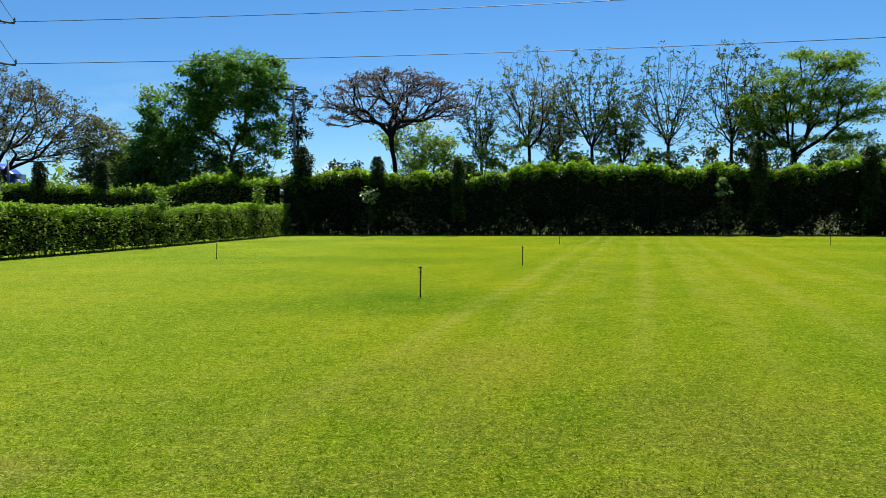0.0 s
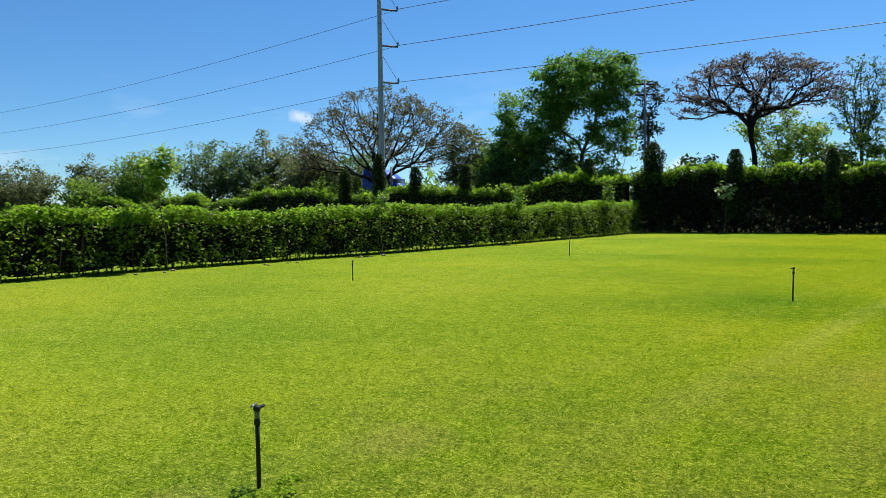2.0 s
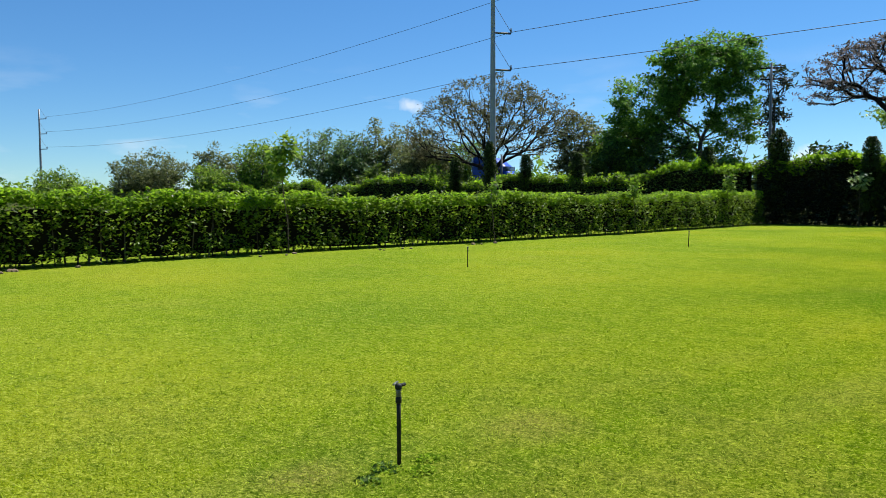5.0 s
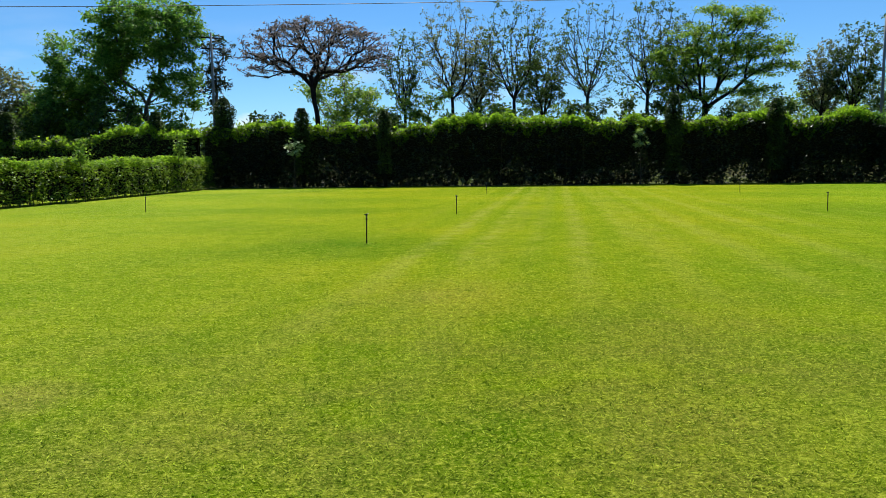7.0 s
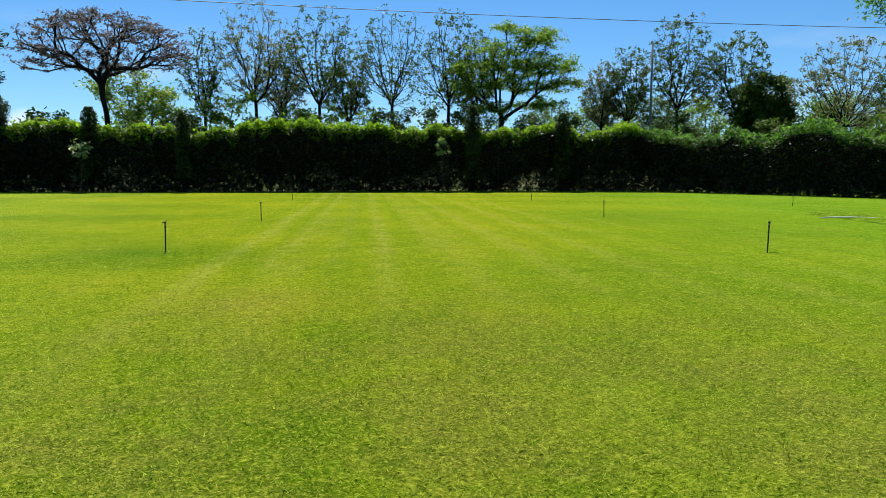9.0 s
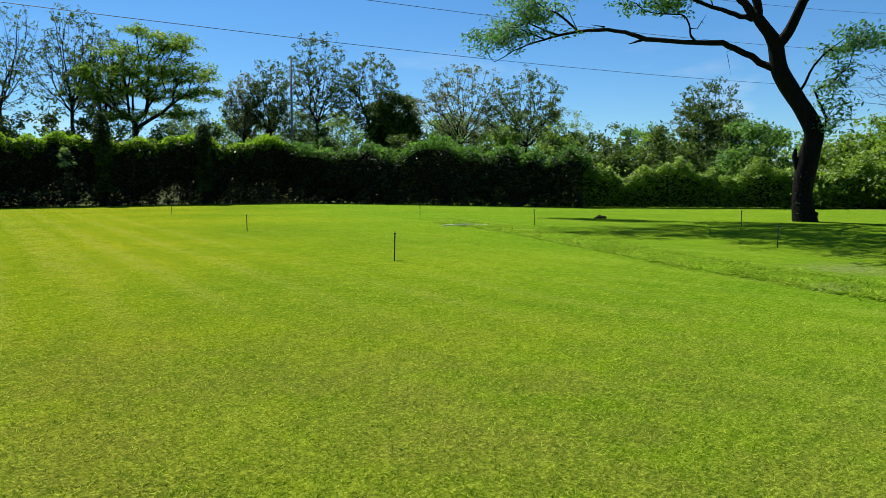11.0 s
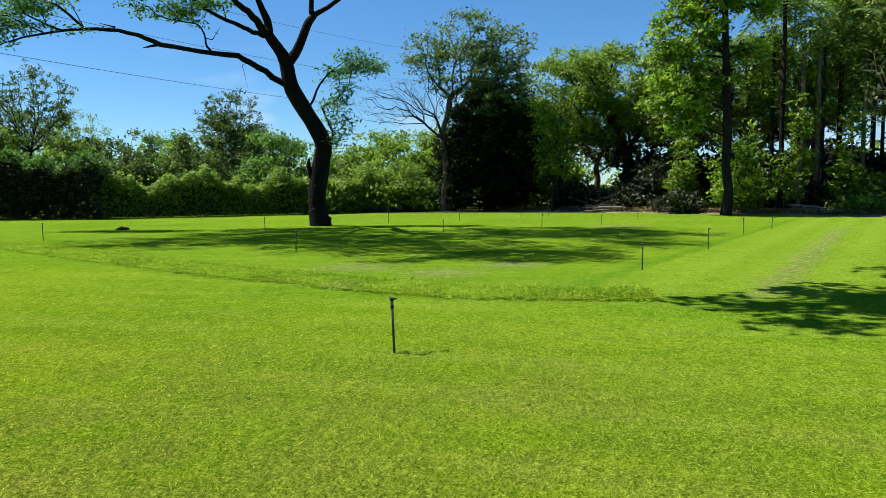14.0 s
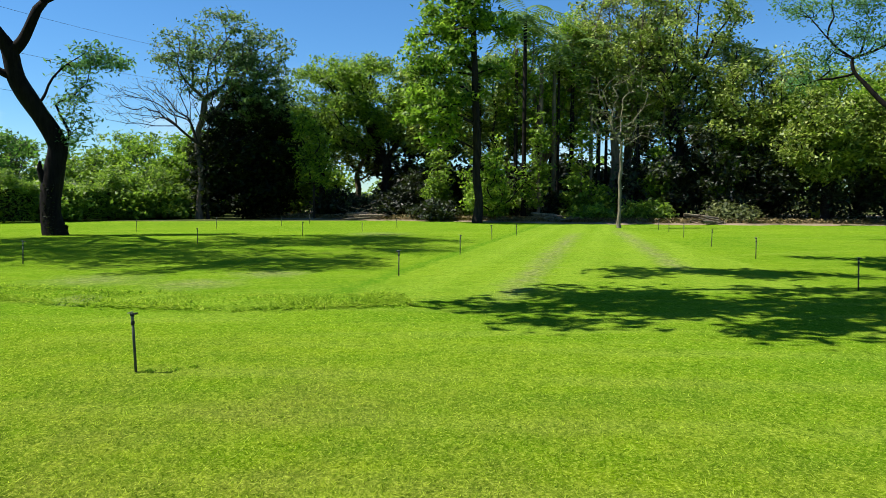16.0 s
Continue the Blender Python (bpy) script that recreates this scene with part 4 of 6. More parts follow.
tree("shade_tree", "tall leafy green tree with open upper crown", (-20.0, 73.0),
     [(0.8, 0, 12.9, 4.8, 4.2, 2.8), (-1.8, 0, 14.0, 2.8, 2.6, 1.5), (3.5, 0, 13.2, 2.0, 2.2, 2.1), (-5.2, 0, 9.4, 4.2, 3.6, 3.8), (-6.6, 0, 6.6, 3.4, 3.2, 2.6), (2.8, 0, 8.6, 2.9, 3, 3.0), (-2.6, 0, 6.0, 2.8, 2.6, 2.2), (-2.4, 0, 10.8, 2.4, 2.4, 2.0)],
     6.0, 0.30, M_SHADE, M_BARK, 12, 960, 62, 0.66, 0.23, shell=0.4, twig=0.012, lift=0.4, flat=0.36, bunch=2.0, fill=0.3)
tree("spreading_tree", "wide spreading grey tree with thin olive-brown leaves", (-43.5, 73.5),
     [(-4.6, 0, 8.8, 5.8, 5, 3.8), (4.6, 0, 9.0, 5.8, 5, 3.6), (0.2, 0, 10.8, 6.4, 5.5, 3.5), (8.9, 0, 7.6, 2.8, 3, 2.2), (-8.6, 0, 7.2, 2.6, 3, 2.0)],
     4.2, 0.45, M_DRY, M_BARK_DARK, 13, 900, 36, 0.42, 0.18, bend=0.06, shell=0.72, fill=0.15, twig=0.014, reach=0.62)
tree("drooping_tree", "narrow dark tree with drooping leaf tufts", (-13.4, 71.5),
     [(0, 0, 7.5, 1.3, 1.3, 3.2), (0.3, 0, 11.0, 1.6, 1.4, 0.9)], 8.5, 0.16, M_DARK, M_BARK, 14, 40, 46, 0.45, 0.34, slim=0.3)
tree("round_tree", "leafy round green tree behind the hedge", (-2.6, 84.5), [(0, 0, 7.5, 4.8, 4, 3.0), (2.2, 0, 6.4, 3.6, 3, 2.4)], 3.5, 0.25, M_GREEN, M_BARK, 15, 90, 80, 0.7, 0.24)

# the row of slender half-bare roadside trees
SLENDER = ((4.2, 80.5, 14.4, 3.6), (9.2, 80.0, 17.6, 6.2), (15.6, 79.0, 17.4, 6.6), (23.1, 77.8, 17.2, 6.6), (29.0, 76.3, 17.3, 5.6),
           (45.2, 71.9, 12.0, 3.4), (47.5, 70.4, 13.4, 4.2), (51.0, 66.5, 16.4, 6.8), (55.3, 62.6, 14.2, 5.8), (59.4, 53.0, 14.2, 8.2), (63.8, 47.7, 13.4, 8.0), (72.0, 31.5, 11.6, 6.5), (33.0, 79.0, 15.6, 5.0), (12.4, 83.0, 14.5, 4.5), (19.4, 82.0, 13.5, 4.5))
for i, (tx, ty, top, w) in enumerate(SLENDER):
    tree("slender_tree", "slender grey tree with open upright branches and few leaves", (tx, ty),
         [(0.04 * w, 0, top * 0.76, w * 0.58, w * 0.5, top * 0.25), (-0.14 * w, 0, top * 0.64, w * 0.60, w * 0.5, top * 0.20), (0.16 * w, 0, top * 0.53, w * 0.42, w * 0.40, top * 0.13)],
         top * 0.40, 0.10 + 0.006 * top, M_OLIVE if i % 4 == 1 else M_FICUS, M_BARK_DARK, 60 + i, 480, 12 + 3 * (i % 3) + (8 if i > 5 else 0), 0.28, 0.185, low_from=5, shell=0.5, bend=0.045, bunch=1.35, fill=0.2, twig=0.0115, reach=0.8, slim=0.55, droop=-0.04, group="roadside row of slender trees")
tree("layered_tree", "layered tree with flat tiers of yellow-green leaves", (35.5, 74.0),
     [(-4.0, 0, 10.8, 3.6, 3.5, 1.2), (2.5, 0, 14.4, 4.0, 3.5, 1.2), (4.6, 0, 11.8, 3.8, 3, 1.2), (-1.8, 0, 12.8, 3.8, 3, 1.2), (0.5, 0, 9.4, 5.5, 3.5, 0.9), (-0.8, 0, 15.2, 2.8, 2.4, 0.4), (6.4, 0, 9.6, 2.8, 2, 0.8),
      (-5.6, 0, 8.8, 3.0, 2, 0.7), (3.0, 0, 7.4, 3.6, 2.4, 0.8), (-2.5, 0, 6.8, 3.0, 2.4, 0.8), (0.6, 0, 11.2, 4.4, 3.4, 1.0)],
     2.8, 0.30, M_LIME, M_BARK_DARK, 16, 900, 40, 0.60, 0.18, shell=0.1, twig=0.016, flat=0.26, lift=0.4, bunch=1.7)

# distant trees to the west
for i, (tx, ty, top, w, mt) in enumerate(((-119.5, 51.6, 8.8, 5.4, M_GREEN), (-94.2, 66.5, 10.0, 9.0, M_OLIVE), (-89.0, 72.0, 10.4, 7.0, M_OLIVE), (-78.0, 71.0, 10.8, 7.2, M_GREEN),
                                          (-72.0, 77.0, 10.4, 10.0, M_AIRY), (-65.9, 82.3, 12.2, 8.2, M_OLIVE), (-58.0, 80.0, 9.6, 8.0, M_OLIVE), (-33.0, 75.0, 9.8, 6.0, M_OLIVE),
                                          (-28.0, 74.0, 8.4, 6.0, M_GREEN), (-50.0, 79.0, 7.8, 7.0, M_GREEN), (-104.0, 70.0, 5.6, 9.0, M_GREEN), (-113.0, 62.0, 5.0, 8.0, M_GREEN), (-84.0, 68.0, 7.4, 6.4, M_GREEN), (-108.0, 60.0, 6.8, 8.0, M_GREEN), (-99.0, 66.0, 8.8, 8.0, M_OLIVE), (-82.0, 74.0, 9.0, 8.0, M_OLIVE), (-68.0, 79.0, 9.8, 8.0, M_AIRY), (-54.0, 76.0, 8.6, 7.0, M_OLIVE))):
    tree("field_tree", "round leafy field tree in the distance", (tx, ty),
         [(0, 0, top * 0.62, w * 0.46, w * 0.46, top * 0.36), (w * 0.2, 0, top * 0.45, w * 0.34, w * 0.3, top * 0.3), (-w * 0.2, 0, top * 0.42, w * 0.32, w * 0.3, top * 0.28)],
         top * 0.25, 0.22, mt, M_BARK, 90 + i, 170, 60, 0.75, 0.25, lift=0.35, flat=0.4, group="distant field trees", clear=1.4)

# shrubs and undergrowth along the road, seen over the hedges
SHRUBS = ((-25.0, 71, 6.2, 6), (-9.0, 76, 6.6, 5), (7.0, 79, 9.0, 6), (11.5, 79, 7.2, 5), (19.5, 77, 6.8, 5), (26.5, 76, 8.6, 6), (33.0, 74, 6.6, 6), (41.0, 73, 7.0, 6), (49.5, 66, 7.6, 6),
          (61.0, 57, 8.2, 6.5), (64.0, 51, 8.6, 6.5), (67.2, 44.6, 8.4, 6), (66.0, 39.5, 7.6, 6), (68.5, 37, 8.6, 6), (66.6, 33.2, 7.0, 6.4), (69.6, 28.4, 9.6, 7.0),
          (69.0, 24.5, 7.2, 6.0), (67.0, 20.0, 6.6, 6.0), (62.0, 42.0, 7.8, 6.4), (60.0, 36.0, 6.4, 6.5), (61.5, 30.0, 7.2, 7.0), (63.0, 24.0, 7.4, 7.0), (59.0, 47.5, 7.8, 6.4), (54.0, 56.0, 7.4, 6.0), (15.5, 76.5, 7.4, 5), (22.8, 76.5, 7.0, 5), (4.0, 78.0, 8.4, 5), (38.0, 74.0, 6.8, 6), (72.5, 33.0, 10.4, 7.0), (-40.0, 69.0, 5.0, 6), (-48.0, 70.0, 5.2, 7), (-58.0, 72, 5.4, 7), (-16.0, 70, 6.4, 6), (-22.5, 70, 7.4, 6.5), (-18.8, 70.5, 6.8, 6), (-28.5, 70.5, 6.6, 6), (-1.0, 76.0, 7.2, 5.5), (2.0, 76.0, 7.0, 5), (13.0, 77.0, 7.0, 5), (30.0, 75.0, 7.4, 5))
for i, (tx, ty, top, w) in enumerate(SHRUBS):
    tree("roadside_shrub", "dense leafy roadside shrub behind the hedge", (tx, ty),
         [(0, 0, top * 0.5, w * 0.46, w * 0.46, top * 0.46), (w * 0.22, 0, top * 0.34, w * 0.36, w * 0.3, top * 0.32), (-w * 0.24, 0, top * 0.36, w * 0.34, w * 0.3, top * 0.3)],
         top * 0.16, 0.12, (((M_FICUS, M_SHADE, M_GREEN, M_FICUS) if tx > 45 else (M_GREEN, M_FICUS, M_GREEN, M_FICUS))[i % 4]), M_BARK, 140 + i, 100 if tx > 45 else 70, 92 if tx > 45 else 60, 0.62, 0.22 if tx > 45 else 0.26, bunch=1.3, lift=0.35, flat=0.4, category="shrub", group="roadside shrubs", clear=1.2)

# thin pale undergrowth between the slender trees
for i, (tx, ty, top, w) in enumerate(((49.5, 80.0, 9.0, 7.5), (55.5, 78.0, 10.2, 8.0), (61.5, 75.5, 9.4, 8.0), (67.5, 71.5, 10.6, 8.5), (74.5, 67.5, 10.0, 8.5), (83.0, 65.0, 11.0, 9.5), (94.0, 64.5, 11.6, 10.0), (43.5, 81.0, 8.6, 7.0))):
    tree("understorey_tree", "thin pale-leaved understorey tree between the roadside trees", (tx, ty),
         [(0, 0, top * 0.66, w * 0.46, w * 0.46, top * 0.32), (w * 0.2, 0, top * 0.45, w * 0.4, w * 0.3, top * 0.24)],
         top * 0.3, 0.10, M_AIRY if i % 2 else M_GREEN, M_BARK, 240 + i, 260, 34, 0.55, 0.21, bunch=1.3, shell=0.4, twig=0.012, flat=0.4, group="understorey trees")

tree("dark_round_tree", "dense dark green round-headed tree behind the hedge", (57.0, 60.6),
     [(0, 0, 7.4, 2.6, 2.6, 3.2), (0.9, 0, 5.6, 2.2, 2.2, 2.4), (-1.0, 0, 5.4, 2.1, 2.2, 2.4), (0.2, 0, 3.8, 2.2, 2.2, 2.0)],
     2.5, 0.2, M_FICUS, M_BARK_DARK, 17, 300, 120, 0.6, 0.24, shell=0.5, bunch=1.5)

# light green shrubs at the lawn's eastern edge
for i, (tx, ty, top, w) in enumerate(((58.0, 15.5, 5.2, 6.0), (60.5, 12.0, 6.8, 6.5), (57.0, 11.2, 4.0, 4.5), (63.0, 9.5, 7.4, 6.5), (56.6, 9.6, 2.6, 3.2), (66.0, 15.0, 7.6, 7.5), (55.0, 12.2, 3.0, 3.6), (51.5, 15.8, 2.6, 3.0))):
    tree("edge_shrub", "full light-green shrub at the edge of the lawn", (tx, ty),
         [(0, 0, top * 0.48, w * 0.5, w * 0.5, top * 0.48), (w * 0.25, 0, top * 0.3, w * 0.36, w * 0.36, top * 0.3), (-w * 0.25, 0, top * 0.32, w * 0.36, w * 0.36, top * 0.3)],
         top * 0.12, 0.1, M_LIME if i in (1, 3, 5) else M_GREEN, M_BARK, 180 + i, 130, 105, 0.62, 0.19, bunch=1.3, flat=0.4, lift=0.35, category="shrub", group="shrubs at the eastern edge")

# ---- the leaning tree on the lawn ----
tree("leaning_tree", "large leaning tree, backlit dark, with long bare limbs and feathery leaves", (34.4, 10.3),
     [(-4.1, 12.8, 9.3, 1.0, 2.0, 0.9), (-3.7, 11.8, 10.4, 1.2, 2.0, 0.8), (-4.5, 14.2, 8.9, 0.8, 1.2, 0.8), (0.5, -1.5, 7.1, 0.5, 1.4, 1.2), (0.2, -0.9, 5.6, 0.4, 1.0, 1.0), (0.6, -2.1, 7.6, 0.6, 0.8, 0.6),
      (-2.2, 6.4, 9.8, 1.0, 1.8, 0.5), (-1.6, 4.6, 10.3, 1.0, 1.3, 0.4), (0.1, -0.8, 4.3, 0.5, 0.7, 0.6),
      (-5.0, 7.0, 12.8, 5.5, 5.0, 1.1), (-9.0, 3.0, 12.4, 5.0, 5.0, 1.0), (-4.0, -2.0, 12.8, 5.0, 4.5, 1.1), (-12.0, -1.0, 12.0, 4.0, 5.0, 0.9), (-9.5, 9.0, 12.2, 4.0, 4.0, 0.9), (-3.0, -6.0, 12.4, 4.0, 3.5, 1.0), (-13.8, -3.2, 12.0, 2.4, 2.6, 0.7), (-8.5, -6.4, 12.2, 3.4, 1.8, 0.7)],
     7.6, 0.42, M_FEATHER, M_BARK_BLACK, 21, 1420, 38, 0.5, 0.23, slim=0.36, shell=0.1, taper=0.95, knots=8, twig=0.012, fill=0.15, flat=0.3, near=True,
     shy=(9, 25, 10.9), spine=((-0.05, 0.16, 1.0, 0.42), (-0.04, 0.12, 2.0, 0.43), (0.01, -0.05, 3.1, 0.42), (0.05, -0.16, 3.85, 0.37), (-0.05, 0.15, 4.65, 0.37), (-0.24, 0.75, 5.7, 0.37), (-0.39, 1.22, 6.6, 0.36), (-0.45, 1.4, 7.6, 0.33)),
     limbs=((7, [(-0.54, 1.68, 6.75, 0.15), (-0.73, 2.27, 7.2, 0.14), (-0.95, 2.95, 7.6, 0.135), (-1.11, 3.46, 7.9, 0.13), (-1.44, 4.5, 8.0, 0.11), (-1.77, 5.5, 8.15, 0.10), (-2.14, 6.65, 8.35, 0.11), (-2.33, 7.25, 8.6, 0.095),
                 (-2.55, 7.95, 8.83, 0.085), (-2.83, 8.8, 8.94, 0.08), (-3.12, 9.7, 8.94, 0.07), (-3.4, 10.6, 8.85, 0.06), (-3.63, 11.3, 8.7, 0.05), (-3.86, 12.0, 8.55, 0.04), (-4.15, 12.9, 8.25, 0.028), (-4.45, 13.8, 7.8, 0.015)]),
            (8, [(-0.54, 1.69, 8.2, 0.26), (-0.67, 2.08, 8.8, 0.24), (-0.79, 2.45, 9.25, 0.18), (-0.92, 2.87, 9.8, 0.15), (-1.11, 3.46, 10.3, 0.13), (-1.6, 4.1, 11.1, 0.11), (-4.6, 4.6, 12.2)]),
            (None, [(-0.66, 2.1, 9.1, 0.19), (-0.69, 2.15, 9.5, 0.18), (-0.76, 2.35, 10.0, 0.15), (-1.0, 2.6, 10.7, 0.12), (-2.4, 2.9, 11.8)]),
            (None, [(-0.74, 2.35, 8.86, 0.12), (-0.9, 2.8, 9.0, 0.11), (-1.03, 3.2, 9.2, 0.10), (-1.25, 3.9, 9.5, 0.085), (-1.5, 4.65, 9.9, 0.075), (-1.8, 5.4, 10.5, 0.065), (-3.2, 6.4, 11.6)]),
            (8, [(-0.33, 1.0, 8.05, 0.23), (-0.22, 0.68, 8.75, 0.21), (-0.13, 0.4, 9.45, 0.19), (-0.03, 0.1, 9.85, 0.13), (0.15, -0.47, 10.2, 0.11), (0.3, -1.3, 10.8, 0.10), (-0.4, -2.8, 11.6)]),
            (None, [(-0.08, 0.25, 9.95, 0.12), (-0.08, 0.24, 10.5, 0.11), (-1.0, -0.2, 11.5, 0.10), (-3.5, -0.9, 12.2)]),
            (6, [(-0.10, 0.35, 5.75, 0.07), (-0.06, 0.2, 6.1, 0.06), (0.03, -0.08, 6.7, 0.05), (0.19, -0.6, 7.3, 0.04), (0.4, -1.25, 7.8, 0.02)]),
            (None, [(-1.52, 4.75, 8.3, 0.05), (-1.54, 4.8, 8.65, 0.045), (-1.58, 4.95, 9.1, 0.04), (-1.68, 5.2, 9.3, 0.035), (-1.88, 5.9, 9.4, 0.03), (-2.16, 6.7, 9.6, 0.028), (-2.3, 7.1, 10.0, 0.024), (-2.55, 7.8, 10.3, 0.015)]),
            (None, [(-1.45, 4.5, 8.6, 0.025), (-1.33, 4.15, 9.2, 0.012)]), (None, [(-2.26, 7.0, 8.26, 0.06), (-2.38, 7.4, 8.17, 0.035)]), (None, [(-2.7, 8.5, 9.05, 0.045), (-2.95, 9.1, 9.2, 0.02)]),
            (4, [(0.11, -0.34, 4.0, 0.13), (0.19, -0.6, 4.4, 0.06)]), (2, [(-0.13, 0.42, 2.45, 0.15), (-0.16, 0.5, 2.85, 0.12), (-0.15, 0.49, 3.2, 0.10)]),
            (None, [(-1.06, 3.28, 7.5, 0.012), (-1.03, 3.2, 7.1, 0.012), (-0.99, 3.08, 6.45, 0.006)])))
lean_tree = bpy.data.objects["leaning_tree"]
ivy_rng = np.random.default_rng(91)
ia, iz = ivy_rng.random(900) * 2 * math.pi, ivy_rng.random(900) ** 1.6 * 2.2
ir = 0.43 + 0.08 * ivy_rng.random(900)
iv, jf = leaves(ivy_rng, np.stack([np.cos(ia) * ir, np.sin(ia) * ir + 0.03, iz], 1)[(np.sin(ia) > -0.3) | (iz < 0.5)], 0.11, 0.8)
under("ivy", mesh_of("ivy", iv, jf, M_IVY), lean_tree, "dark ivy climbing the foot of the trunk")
# a second spreading tree stands south of the camera; its limb and shadow reach the lawn
tree("spreading_shade_tree", "broad shade tree whose leafy limbs overhang the lawn", (11.5, -15.5),
     [(1.2, 14.0, 9.8, 2.3, 2.8, 0.8), (1.0, 10.5, 10.2, 4.0, 3.5, 1.0), (5.5, 12.0, 10.0, 1.6, 3.0, 0.7), (-1.5, 12.4, 9.8, 1.9, 2.2, 0.7), (-1.5, 14.4, 9.8, 1.2, 1.3, 0.5), (3.0, 5.0, 9.8, 4.5, 3.5, 1.2), (6.0, 4.5, 9.2, 3.5, 3.0, 1.0),
      (0.4, 16.8, 9.8, 1.6, 1.3, 0.6), (0.4, 15.4, 9.8, 1.1, 1.2, 0.5), (1.7, 18.2, 9.8, 0.9, 0.8, 0.3), (2.8, 16.2, 9.8, 1.4, 1.1, 0.5)],
     4.5, 0.42, M_GREEN, M_BARK_DARK, 22, 270, 66, 0.5, 0.26, slim=0.5, shell=0.1, twig=0.02)

# a feathery limb reaches in from a tree beyond the lawn's southern side
tree("feathery_tree", "open feathery tree with crooked dark limbs", (23.4, -24.2),
     [(2.7, 2.7, 7.9, 1.0, 1.0, 0.8), (3.9, 3.9, 7.4, 0.9, 0.9, 0.7), (4.5, 4.5, 9.3, 0.9, 0.9, 0.7), (3.2, 3.2, 9.4, 1.4, 1.4, 0.8), (4.5, 4.5, 6.3, 0.6, 0.6, 0.4), (1.2, 2.0, 9.6, 2.0, 2.0, 1.2)],
     2.6, 0.24, M_FEATHER, M_BARK_BLACK, 28, 230, 28, 0.38, 0.14, slim=0.4, shell=0.1, twig=0.010, near=True, reach=0.2,
     limbs=((5, [(0.8, 0.8, 3.5, 0.15), (1.3, 1.3, 4.2, 0.12), (1.8, 1.8, 4.8, 0.11), (2.3, 2.3, 5.3, 0.10), (2.8, 2.8, 6.15, 0.085), (3.05, 3.05, 6.6, 0.075), (3.1, 3.1, 7.1, 0.06), (3.75, 3.75, 8.0, 0.045), (4.2, 4.2, 8.85, 0.025)]),
            (None, [(3.2, 3.2, 6.45, 0.045), (3.9, 3.9, 6.4, 0.04), (4.3, 4.3, 6.25, 0.03), (4.75, 4.75, 6.2, 0.02)])))

# ---- the grove on the eastern side ----
tree("ivy_tree", "pale-trunked tree with thin crown and bare side branches", (55.4, 7.6),
     [(0.2, -2.0, 12.8, 2.2, 3.0, 2.0), (0.3, -1.4, 10.4, 2.6, 3.6, 2.2), (0.5, -4.0, 9.8, 2.4, 2.6, 2.2), (0.0, 1.4, 11.6, 1.6, 1.8, 1.6), (0.3, -4.4, 11.8, 2.2, 2.4, 2.0), (0.3, -3.6, 8.4, 2.4, 3.0, 1.6)], 6.2, 0.24, M_AIRY, M_BARK, 23, 520, 34, 0.45, 0.17, shell=0.45, twig=0.012, flat=0.3)
tree("bare_branch_tree", "leafless grey branches spreading from the ivy-clad trees", (55.2, 7.0), [(-0.4, 4.2, 8.2, 1.8, 3.2, 1.8), (-0.6, 0.5, 8.2, 1.5, 3, 2.2), (-0.6, -2.5, 6.4, 1.0, 2.0, 1.6)], 5.0, 0.11, M_OLIVE, M_BARK_DARK, 24, 560, 1, 0.3, 0.1, shell=0.3, twig=0.0075, taper=1.0, bend=0.05, reach=0.6)
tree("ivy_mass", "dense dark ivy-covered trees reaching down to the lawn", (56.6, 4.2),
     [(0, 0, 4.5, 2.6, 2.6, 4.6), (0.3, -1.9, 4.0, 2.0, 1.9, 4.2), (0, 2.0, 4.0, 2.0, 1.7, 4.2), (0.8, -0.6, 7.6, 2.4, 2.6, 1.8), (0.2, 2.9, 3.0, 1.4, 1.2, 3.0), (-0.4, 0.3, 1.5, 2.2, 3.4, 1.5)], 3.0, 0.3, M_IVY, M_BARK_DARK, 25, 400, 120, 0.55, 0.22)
tree("broad_grove_tree", "broad-crowned grove tree with yellow-green leaves on dark trunk", (60.6, -6.0),
     [(0, 4.6, 9.4, 4.4, 3.6, 2.6), (0, 0.8, 9.8, 4.6, 4.0, 3.0), (0, 6.4, 7.4, 3.0, 2.4, 1.8), (-0.5, 2.6, 7.2, 3.4, 3.4, 2.0), (0, -2.4, 8.6, 3.0, 2.6, 2.6), (0, 3.0, 11.4, 3.6, 3.6, 1.4)],
     4.6, 0.42, M_GREEN, M_BARK_DARK, 209, 640, 78, 0.62, 0.17, shell=0.5, bunch=1.6, flat=0.36, lift=0.35, twig=0.018)
